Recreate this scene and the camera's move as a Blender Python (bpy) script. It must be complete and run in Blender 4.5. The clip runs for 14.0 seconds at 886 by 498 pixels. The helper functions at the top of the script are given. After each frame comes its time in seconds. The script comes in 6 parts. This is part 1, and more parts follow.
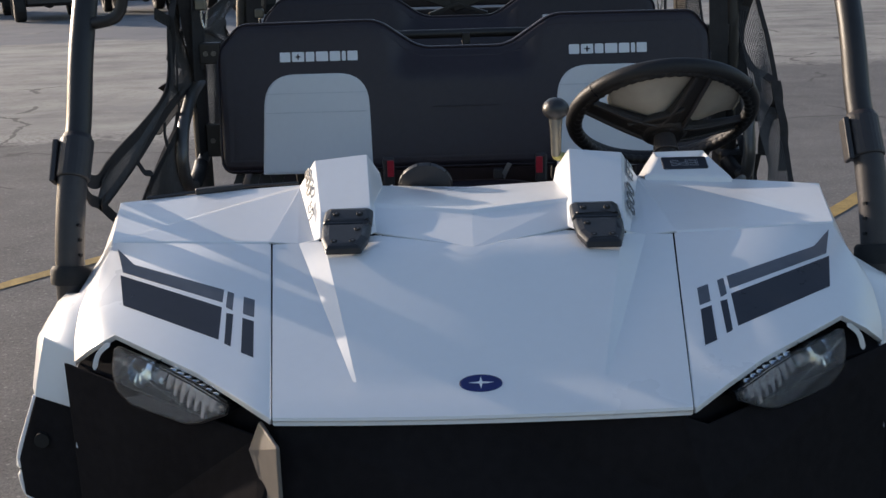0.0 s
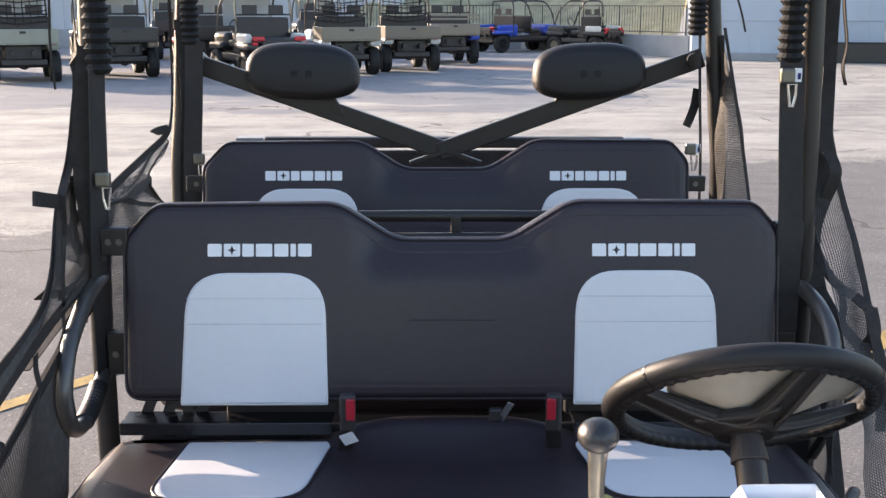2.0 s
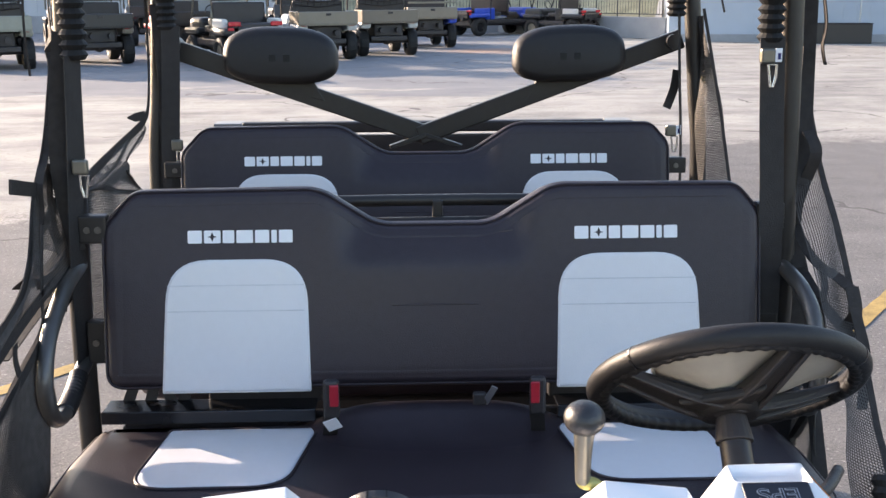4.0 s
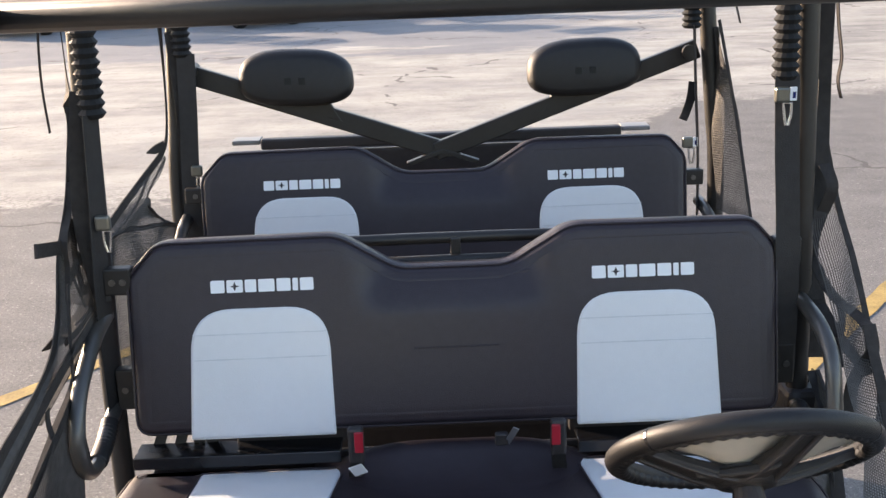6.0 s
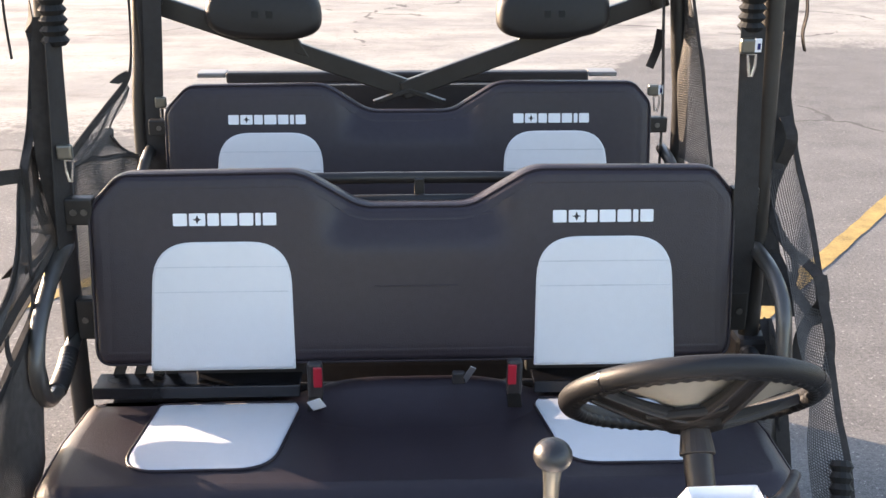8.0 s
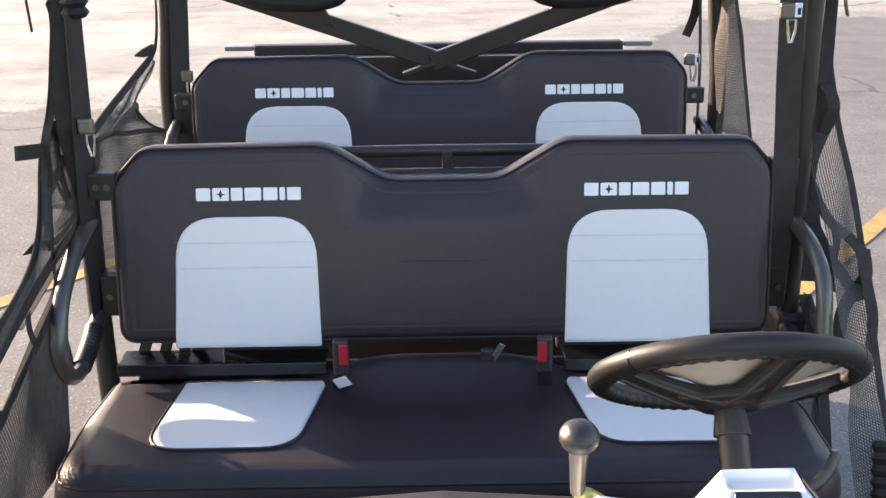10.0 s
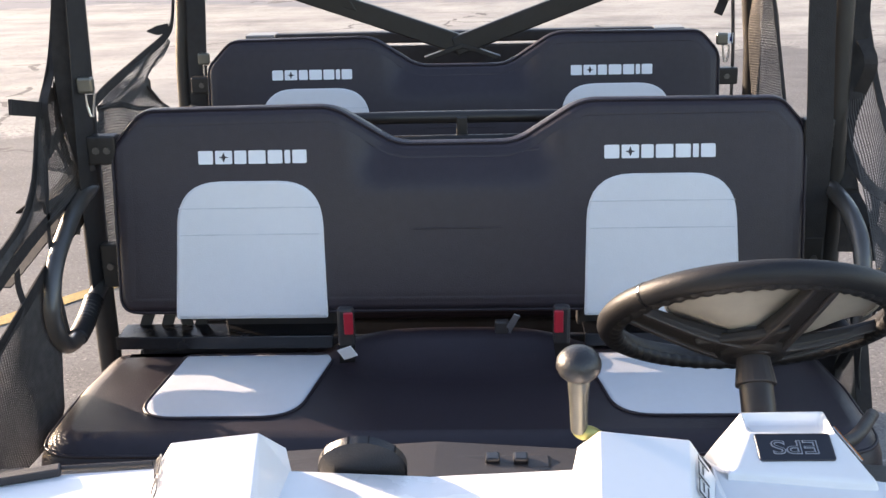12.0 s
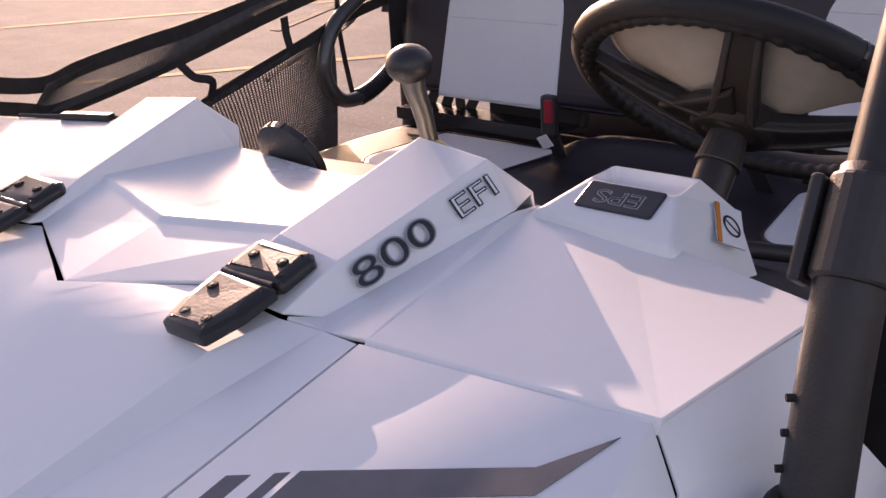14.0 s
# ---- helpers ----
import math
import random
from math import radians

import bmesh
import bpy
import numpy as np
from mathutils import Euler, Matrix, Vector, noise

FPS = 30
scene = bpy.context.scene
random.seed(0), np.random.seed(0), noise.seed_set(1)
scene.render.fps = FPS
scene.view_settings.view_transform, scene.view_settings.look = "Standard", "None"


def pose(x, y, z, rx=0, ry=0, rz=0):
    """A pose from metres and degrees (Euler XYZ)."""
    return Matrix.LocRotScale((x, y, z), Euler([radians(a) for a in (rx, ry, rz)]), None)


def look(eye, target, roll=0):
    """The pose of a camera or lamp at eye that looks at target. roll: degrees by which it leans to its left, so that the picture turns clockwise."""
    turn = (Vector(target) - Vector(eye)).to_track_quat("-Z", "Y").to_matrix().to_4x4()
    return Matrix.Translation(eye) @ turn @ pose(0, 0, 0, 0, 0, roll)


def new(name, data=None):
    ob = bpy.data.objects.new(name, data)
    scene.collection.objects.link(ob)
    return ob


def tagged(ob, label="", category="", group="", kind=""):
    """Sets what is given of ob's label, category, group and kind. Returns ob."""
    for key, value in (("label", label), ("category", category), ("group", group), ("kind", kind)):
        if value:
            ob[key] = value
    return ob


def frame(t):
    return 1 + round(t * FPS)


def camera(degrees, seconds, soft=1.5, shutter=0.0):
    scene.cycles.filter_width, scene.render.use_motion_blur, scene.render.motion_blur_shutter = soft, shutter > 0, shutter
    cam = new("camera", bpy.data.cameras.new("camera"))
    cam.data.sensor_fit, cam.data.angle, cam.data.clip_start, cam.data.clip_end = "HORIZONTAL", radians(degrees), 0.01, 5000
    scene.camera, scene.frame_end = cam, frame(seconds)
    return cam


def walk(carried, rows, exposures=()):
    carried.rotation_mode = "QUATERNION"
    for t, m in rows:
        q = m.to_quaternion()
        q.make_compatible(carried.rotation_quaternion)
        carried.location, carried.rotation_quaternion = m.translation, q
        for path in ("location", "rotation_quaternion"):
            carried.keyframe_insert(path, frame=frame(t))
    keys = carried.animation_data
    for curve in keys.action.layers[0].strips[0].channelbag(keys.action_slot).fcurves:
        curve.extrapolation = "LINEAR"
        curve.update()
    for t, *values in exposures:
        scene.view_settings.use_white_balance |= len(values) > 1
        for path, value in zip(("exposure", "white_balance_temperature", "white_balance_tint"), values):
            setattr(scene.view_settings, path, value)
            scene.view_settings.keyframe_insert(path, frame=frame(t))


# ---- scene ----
cam = camera(44.6, 14.0)
PATH = [
    (0, (-0.047, -0.108, 1.531), (-0.062, 1.815, 0.981), -1.7),
    (0.3, (-0.043, 0.137, 1.579), (-0.041, 2.084, 1.120), -1.9),
    (0.5, (-0.043, 0.278, 1.591), (-0.039, 2.230, 1.157), -1.5),
    (0.8, (-0.015, 0.484, 1.621), (-0.052, 2.437, 1.192), -1.6),
    (1, (-0.018, 0.618, 1.655), (-0.060, 2.572, 1.233), -0.5),
    (1.5, (-0.018, 0.672, 1.707), (-0.045, 2.612, 1.220), -0.1),
    (2, (-0.046, 0.677, 1.718), (-0.021, 2.628, 1.277), 0.1),
    (2.5, (-0.049, 0.675, 1.713), (0.002, 2.626, 1.277), -0.0),
    (3, (-0.051, 0.679, 1.703), (0.013, 2.628, 1.257), 0.4),
    (5.3, (-0.050, 0.692, 1.820), (0.010, 2.633, 1.339), -1.4),
    (5.5, (-0.054, 0.695, 1.850), (0.012, 2.638, 1.381), -1.1),
    (6, (-0.039, 0.711, 1.906), (-0.020, 2.630, 1.343), -2.1),
    (6.5, (-0.032, 0.704, 1.905), (0.011, 2.568, 1.182), -0.5),
    (7, (-0.043, 0.699, 1.914), (0.036, 2.576, 1.228), -0.1),
    (7.5, (-0.049, 0.696, 1.910), (0.039, 2.579, 1.242), 0.1),
    (7.7, (-0.045, 0.693, 1.911), (0.044, 2.576, 1.244), 0.2),
    (10, (-0.015, 0.743, 1.891), (-0.003, 2.612, 1.180), -0.7),
    (10.5, (-0.020, 0.742, 1.883), (-0.002, 2.612, 1.176), -0.8),
    (11, (-0.006, 0.754, 1.870), (-0.003, 2.609, 1.123), -1.3),
    (11.5, (0.036, 0.753, 1.804), (0.019, 2.620, 1.088), -1.0),
    (12, (0.050, 0.794, 1.714), (-0.025, 2.690, 1.082), -1.4),
    (12.5, (0.149, 0.892, 1.615), (-0.030, 2.816, 1.098), -1.3),
    (12.7, (0.219, 0.944, 1.575), (0.005, 2.875, 1.098), -2.1),
    (13, (0.322, 1.026, 1.527), (0.051, 2.954, 1.070), -2.2),
    (13.25, (0.446, 1.062, 1.512), (-0.075, 2.905, 1.005), -1.9),
    (13.4, (0.526, 1.072, 1.499), (-0.213, 2.834, 0.909), -1.2),
    (13.6, (0.629, 1.077, 1.495), (-0.328, 2.696, 0.814), -2.7),
    (13.8, (0.754, 1.065, 1.470), (-0.366, 2.568, 0.773), -3.6),
    (14, (0.898, 1.031, 1.449), (-0.329, 2.439, 0.733), -3.1),
]
EXPOSURES = [(0, 0.38, 6230, 16), (0.25, 0.76, 6280, 16), (0.5, 1.32, 6330, 16), (1, 1.7, 6500, 19), (1.5, 1.48, 6580, 20), (2, 1.75, 6630, 20), (3, 1.82, 6630, 20), (5.5, 1.78, 6770, 19), (6.5, 1.95, 7020, 20), (7.2, 2.12, 6970, 20), (7.7, 2.12, 6970, 20), (10, 2.1, 6960, 21), (11, 1.9, 6920, 21), (11.5, 1.74, 6880, 21), (12, 1.86, 6800, 20), (12.5, 1.9, 6760, 20), (13, 2.02, 7050, 24), (13.25, 1.94, 7100, 34), (13.6, 1.6, 7500, 44), (14, 0.95, 7600, 44)]
walk(cam, [(t, look(eye, target, roll)) for t, eye, target, roll in PATH], EXPOSURES)

# ---- light ----
SUN_AZ, SUN_EL = 56.0, 13.0  # degrees left of +y, above the ground
sun_way = Vector((-math.sin(radians(SUN_AZ)) * math.cos(radians(SUN_EL)), math.cos(radians(SUN_AZ)) * math.cos(radians(SUN_EL)), math.sin(radians(SUN_EL))))
world = bpy.data.worlds.new("sky_world")
scene.world = world
world.use_nodes = True
wn = world.node_tree
sky = wn.nodes.new("ShaderNodeTexSky")
sky.sky_type, sky.sun_disc = "NISHITA", False
sky.sun_elevation = radians(SUN_EL)
sky.sun_rotation = math.atan2(sun_way.x, sun_way.y)
sky.air_density, sky.dust_density = 1.0, 1.2
wn.links.new(sky.outputs[0], wn.nodes["Background"].inputs[0])
wn.nodes["Background"].inputs[1].default_value = 0.148
sun = new("sun", bpy.data.lights.new("sun", "SUN"))
sun.data.energy, sun.data.angle, sun.data.color = 4.3, radians(0.6), (1.0, 0.84, 0.64)
sun.matrix_world = look(sun_way * 50, (0, 0, 0))


# ---- materials ----
def mat(name, col, rough=0.5, metal=0.0, var=0.12, scale=6.0, bump=0.0, bscale=200.0, fine=60.0, spec=0.5, coat=0.0, col2=None, wear=0.0):
    m = bpy.data.materials.new(name)
    m.use_nodes = True
    nt = m.node_tree
    b = nt.nodes["Principled BSDF"]
    b.inputs["Roughness"].default_value = rough
    b.inputs["Metallic"].default_value = metal
    b.inputs["Specular IOR Level"].default_value = spec
    b.inputs["Coat Weight"].default_value = coat
    b.inputs["Coat Roughness"].default_value = 0.2
    tc = nt.nodes.new("ShaderNodeTexCoord")
    n1 = nt.nodes.new("ShaderNodeTexNoise")
    n1.inputs["Scale"].default_value, n1.inputs["Detail"].default_value = scale, 6
    n2 = nt.nodes.new("ShaderNodeTexNoise")
    n2.inputs["Scale"].default_value, n2.inputs["Detail"].default_value = fine, 4
    nt.links.new(tc.outputs["Object"], n1.inputs["Vector"])
    nt.links.new(tc.outputs["Object"], n2.inputs["Vector"])
    mx = nt.nodes.new("ShaderNodeMix")
    mx.data_type = "FLOAT"
    mx.inputs[0].default_value = 0.4
    nt.links.new(n1.outputs[0], mx.inputs[2])
    nt.links.new(n2.outputs[0], mx.inputs[3])
    ramp = nt.nodes.new("ShaderNodeValToRGB")
    lo = [max(0.0, c * (1 - var)) for c in col]
    hi = list(col2) if col2 else [min(1.0, c * (1 + var)) for c in col]
    ramp.color_ramp.elements[0].position, ramp.color_ramp.elements[1].position = 0.3, 0.7
    ramp.color_ramp.elements[0].color, ramp.color_ramp.elements[1].color = (*lo, 1), (*hi, 1)
    nt.links.new(mx.outputs[0], ramp.inputs[0])
    nt.links.new(ramp.outputs[0], b.inputs["Base Color"])
    rr = nt.nodes.new("ShaderNodeMapRange")
    rr.inputs[3].default_value, rr.inputs[4].default_value = max(0.02, rough - 0.07 - wear), min(1, rough + 0.07 + wear)
    nt.links.new(n1.outputs[0], rr.inputs[0])
    nt.links.new(rr.outputs[0], b.inputs["Roughness"])
    if bump:
        n3 = nt.nodes.new("ShaderNodeTexNoise")
        n3.inputs["Scale"].default_value, n3.inputs["Detail"].default_value = bscale, 3
        nt.links.new(tc.outputs["Object"], n3.inputs["Vector"])
        bp = nt.nodes.new("ShaderNodeBump")
        bp.inputs["Strength"].default_value, bp.inputs["Distance"].default_value = bump, 0.002
        nt.links.new(n3.outputs[0], bp.inputs["Height"])
        nt.links.new(bp.outputs[0], b.inputs["Normal"])
    return m


WHITE = mat("white_body_plastic", (0.78, 0.79, 0.8), 0.3, var=0.02, scale=3, bump=0.04, bscale=30, coat=0.25, wear=0.04)
BLACK = mat("black_moulded_plastic", (0.026, 0.023, 0.024), 0.5, var=0.3, bump=0.25, bscale=500)
GREYP = mat("grey_moulded_plastic", (0.22, 0.215, 0.21), 0.4, var=0.12, bump=0.1, bscale=200)
HINGE = mat("satin_black_hinge_casting", (0.014, 0.0125, 0.012), 0.36, var=0.25, scale=20, bump=0.12, bscale=260, wear=0.05, spec=0.6)
GLOSSY = mat("glossy_black_plastic", (0.012, 0.012, 0.014), 0.25, var=0.2, wear=0.05)
VINYL = mat("black_seat_vinyl", (0.0268, 0.0205, 0.0262), 0.40, var=0.2, scale=4, bump=0.3, bscale=420, wear=0.06, spec=0.4)
PADV = mat("white_seat_vinyl", (0.66, 0.67, 0.685), 0.45, var=0.03, scale=5, bump=0.2, bscale=380)
TUBE = mat("black_powder_coat", (0.019, 0.017, 0.016), 0.42, var=0.25, scale=12, bump=0.12, bscale=700, wear=0.06, spec=0.42, coat=0.06)
GTUBE = mat("gloss_black_tube", (0.045, 0.042, 0.038), 0.42, var=0.25, scale=12, bump=0.08, bscale=500, wear=0.05, spec=0.6, coat=0.6)
RUBBER = mat("black_rubber", (0.015, 0.015, 0.015), 0.65, var=0.3, bump=0.3, bscale=160, spec=0.3)
FOAM = mat("soft_grip_foam", (0.0125, 0.0115, 0.0118), 0.5, var=0.25, bump=0.3, bscale=600, spec=0.4)
KNOB = mat("grained_black_knob", (0.018, 0.0165, 0.0165), 0.36, var=0.2, bump=0.4, bscale=520, spec=0.6, coat=0.1)
FASC = mat("matt_black_fascia", (0.015, 0.0135, 0.0145), 0.92, var=0.3, bump=0.2, bscale=400, spec=0.06)
STRAP = mat("black_nylon_webbing", (0.034, 0.030, 0.028), 0.75, var=0.3, scale=30, bump=0.6, bscale=500, spec=0.25)
NET = mat("black_nylon_mesh", (0.055, 0.050, 0.046), 0.7, var=0.3, scale=60)
BELT = mat("dark_seat_belt_webbing", (0.03, 0.028, 0.028), 0.6, var=0.2, scale=40, bump=0.5, bscale=450, spec=0.25)
SATIN = mat("satin_steel", (0.75, 0.74, 0.72), 0.45, 1.0, var=0.1)
STEEL = mat("bright_steel", (0.6, 0.6, 0.6), 0.25, 1.0, var=0.1)
ZINC = mat("dull_zinc_bolt", (0.16, 0.155, 0.15), 0.4, 1.0, var=0.2, scale=80)
RED = mat("red_release_button", (0.4, 0.018, 0.035), 0.35, var=0.1)
DECAL = mat("dark_decal_film", (0.02, 0.022, 0.03), 0.3, var=0.15, scale=40)
DECALG = mat("grey_decal_film", (0.09, 0.1, 0.12), 0.35, var=0.15, scale=40)
LOGOW = mat("white_print", (0.75, 0.77, 0.8), 0.5, var=0.04)
BLUE = mat("blue_badge_enamel", (0.01, 0.018, 0.12), 0.2, var=0.1)
ORANGE = mat("orange_label_print", (0.7, 0.22, 0.03), 0.5, var=0.08)
BRASS = mat("brass_lever_end", (0.5, 0.45, 0.15), 0.4, 0.6, var=0.15)
CHROMER = mat("headlight_reflector", (0.8, 0.82, 0.85), 0.08, 1.0, var=0.05, bump=0.3, bscale=60)
BAG = mat("hazy_plastic_wrap", (0.34, 0.32, 0.28), 0.4, var=0.12, scale=8, bump=0.5, bscale=18)
SEAM = mat("stitch_groove", (0.56, 0.58, 0.6), 0.7)
LETTER = mat("silver_letter_outline", (0.3, 0.31, 0.33), 0.4, var=0.1)
LEVER = mat("satin_grey_lever", (0.17, 0.165, 0.14), 0.32, 0.7, var=0.15)


def lens_glass():
    m = bpy.data.materials.new("clear_headlight_lens")
    m.use_nodes = True
    nt = m.node_tree
    b = nt.nodes["Principled BSDF"]
    b.inputs["Base Color"].default_value = (0.93, 0.94, 0.95, 1)
    b.inputs["Roughness"].default_value = 0.02
    b.inputs["Transmission Weight"].default_value = 0.95
    b.inputs["IOR"].default_value = 1.12
    return m


LENS = lens_glass()


def ground_mat():
    m = bpy.data.materials.new("worn_asphalt_and_concrete_lot")
    m.use_nodes = True
    nt = m.node_tree
    N, L = nt.nodes, nt.links
    b = N["Principled BSDF"]
    b.inputs["Roughness"].default_value = 0.9
    b.inputs["Specular IOR Level"].default_value = 0.25
    tc = N.new("ShaderNodeTexCoord")
    sep = N.new("ShaderNodeSeparateXYZ")
    L.new(tc.outputs["Object"], sep.inputs[0])

    def noise_node(s, d=6, rough=0.6):
        n = N.new("ShaderNodeTexNoise")
        n.inputs["Scale"].default_value, n.inputs["Detail"].default_value, n.inputs["Roughness"].default_value = s, d, rough
        L.new(tc.outputs["Object"], n.inputs["Vector"])
        return n.outputs[0]

    def math_node(op, a, c, d=None):
        n = N.new("ShaderNodeMath")
        n.operation = op
        for i, v in enumerate((a, c, d)):
            if v is None:
                continue
            if isinstance(v, (int, float)):
                n.inputs[i].default_value = v
            else:
                L.new(v, n.inputs[i])
        return n.outputs[0]

    def ramp_node(f, stops):
        n = N.new("ShaderNodeValToRGB")
        els = n.color_ramp.elements
        while len(els) < len(stops):
            els.new(0.5)
        for e, (p, c) in zip(els, stops):
            e.position, e.color = p, (*c, 1)
        L.new(f, n.inputs[0])
        return n.outputs[0]

    def mix_node(f, a, c):
        n = N.new("ShaderNodeMix")
        n.data_type = "RGBA"
        L.new(f, n.inputs[0])
        L.new(a, n.inputs[6])
        L.new(c, n.inputs[7])
        return n.outputs[2]

    def warped(sx, sy, scale, d=6, rough=0.6):
        mp = N.new("ShaderNodeMapping")
        mp.inputs["Scale"].default_value = (sx, sy, 1)
        L.new(tc.outputs["Object"], mp.inputs["Vector"])
        n = N.new("ShaderNodeTexNoise")
        n.inputs["Scale"].default_value, n.inputs["Detail"].default_value, n.inputs["Roughness"].default_value = scale, d, rough
        L.new(mp.outputs[0], n.inputs["Vector"])
        return n.outputs[0]

    def rgb_node(c):
        n = N.new("ShaderNodeRGB")
        n.outputs[0].default_value = (*c, 1)
        return n.outputs[0]

    def clamp_node(v):
        n = N.new("ShaderNodeClamp")
        L.new(v, n.inputs[0])
        return n.outputs[0]

    grit = noise_node(150, 3)
    speck = noise_node(55, 4, 0.75)
    mid = noise_node(3.2, 8, 0.65)
    # asphalt: open-grained, with pale chips and faded lanes
    asph = ramp_node(math_node("ADD", math_node("MULTIPLY", math_node("ADD", grit, speck), 0.34), math_node("MULTIPLY", math_node("ADD", mid, warped(0.5, 1.6, 0.9, 6, 0.6)), 0.16)), [(0.36, (0.075, 0.073, 0.072)), (0.5, (0.168, 0.162, 0.155)), (0.63, (0.285, 0.274, 0.256))])
    asph = mix_node(math_node("MULTIPLY", math_node("GREATER_THAN", noise_node(44, 2), 0.655), 0.6), asph, rgb_node((0.42, 0.41, 0.38)))
    asph = mix_node(math_node("MULTIPLY", math_node("GREATER_THAN", noise_node(60, 2), 0.66), 0.55), asph, rgb_node((0.05, 0.05, 0.052)))
    # concrete: sun-bleached, with broken darker repairs and dusty streaks
    cf = math_node("ADD", math_node("MULTIPLY", speck, 0.16), math_node("ADD", math_node("MULTIPLY", noise_node(0.9, 9, 0.75), 0.42), math_node("MULTIPLY", warped(0.35, 1.3, 0.6, 7, 0.7), 0.42)))
    conc = ramp_node(cf, [(0.40, (0.205, 0.198, 0.183)), (0.47, (0.305, 0.292, 0.266)), (0.52, (0.365, 0.350, 0.316)), (0.60, (0.445, 0.426, 0.384))])
    gravel = math_node("MULTIPLY", math_node("GREATER_THAN", noise_node(20, 3), 0.6), math_node("GREATER_THAN", noise_node(0.55, 6, 0.7), 0.5))
    conc = mix_node(math_node("MULTIPLY", gravel, 0.5), conc, rgb_node((0.2, 0.185, 0.155)))
    patchy = clamp_node(math_node("MULTIPLY", math_node("SUBTRACT", warped(0.3, 0.8, 0.8, 9, 0.68), 0.55), 14.0))
    conc = mix_node(math_node("MULTIPLY", patchy, 0.55), conc, rgb_node((0.255, 0.25, 0.24)))

    # bluish shade around the parked vehicles, painted into the ground colour
    wob2 = math_node("MULTIPLY", math_node("SUBTRACT", warped(0.45, 1.0, 0.5, 8, 0.7), 0.5), 16.0)
    yy_ = math_node("ADD", sep.outputs[1], wob2)
    shade_zone = math_node("MULTIPLY", clamp_node(math_node("MULTIPLY", math_node("SUBTRACT", yy_, 19.0), 1.4)), clamp_node(math_node("MULTIPLY", math_node("SUBTRACT", 5.0, math_node("ADD", sep.outputs[0], wob2)), 0.4)))
    conc = mix_node(math_node("MULTIPLY", shade_zone, 0.72), conc, rgb_node((0.175, 0.185, 0.205)))
    # edge of the old asphalt: nearer on one side of the lot, further on the other
    edge = N.new("ShaderNodeMapRange")
    edge.inputs[1].default_value, edge.inputs[2].default_value, edge.inputs[3].default_value, edge.inputs[4].default_value = 0.6, 2.9, 8.7, 12.7
    L.new(sep.outputs[0], edge.inputs[0])
    wob = math_node("MULTIPLY", math_node("SUBTRACT", noise_node(1.6, 7, 0.7), 0.5), 1.5)
    d = math_node("SUBTRACT", math_node("ADD", sep.outputs[1], wob), edge.outputs[0])
    mk = N.new("ShaderNodeClamp")
    L.new(math_node("MULTIPLY", d, 7.0), mk.inputs[0])
    base = mix_node(mk.outputs[0], asph, conc)
    # loose gravel along that edge
    near = clamp_node(math_node("SUBTRACT", 1.0, math_node("MULTIPLY", math_node("ABSOLUTE", math_node("SUBTRACT", d, 0.25), 0.0), 1.6)))
    rubble = math_node("MULTIPLY", near, math_node("GREATER_THAN", noise_node(26, 3), 0.53))
    base = mix_node(math_node("MULTIPLY", rubble, 0.6), base, rgb_node((0.15, 0.14, 0.125)))
    # long cracks
    cr = N.new("ShaderNodeTexVoronoi")
    cr.feature = "DISTANCE_TO_EDGE"
    cr.inputs["Scale"].default_value = 0.185
    wv = N.new("ShaderNodeVectorMath")
    wv.operation = "ADD"
    nz = N.new("ShaderNodeTexNoise")
    nz.inputs["Scale"].default_value, nz.inputs["Detail"].default_value = 1.1, 6
    L.new(tc.outputs["Object"], nz.inputs["Vector"])
    L.new(tc.outputs["Object"], wv.inputs[0])
    L.new(nz.outputs[1], wv.inputs[1])
    L.new(wv.outputs[0], cr.inputs["Vector"])
    crack = math_node("LESS_THAN", cr.outputs["Distance"], 0.0042)
    crk = math_node("MULTIPLY", math_node("MULTIPLY", crack, 0.75), math_node("GREATER_THAN", noise_node(0.8, 4), 0.5))
    dark = N.new("ShaderNodeRGB")
    dark.outputs[0].default_value = (0.09, 0.085, 0.08, 1)
    base = mix_node(crk, base, dark.outputs[0])
    # reddish dirt strewn far back
    red = N.new("ShaderNodeRGB")
    red.outputs[0].default_value = (0.33, 0.2, 0.14, 1)
    dy = math_node("MULTIPLY", math_node("SUBTRACT", sep.outputs[1], 31.5), 0.5)
    dx = math_node("MULTIPLY", math_node("SUBTRACT", sep.outputs[0], 2.6), 0.42)
    rad = math_node("ADD", math_node("MULTIPLY", dx, dx), math_node("MULTIPLY", dy, dy))
    patch = math_node("SUBTRACT", math_node("ADD", noise_node(0.9, 6), 0.25), rad)
    pk = N.new("ShaderNodeClamp")
    L.new(patch, pk.inputs[0])
    base = mix_node(pk.outputs[0], base, red.outputs[0])
    L.new(base, b.inputs["Base Color"])
    bp = N.new("ShaderNodeBump")
    bp.inputs["Strength"].default_value, bp.inputs["Distance"].default_value = 0.5, 0.006
    L.new(math_node("ADD", math_node("MULTIPLY", grit, 0.7), math_node("MULTIPLY", crack, -1.0)), bp.inputs["Height"])
    L.new(bp.outputs[0], b.inputs["Normal"])
    return m


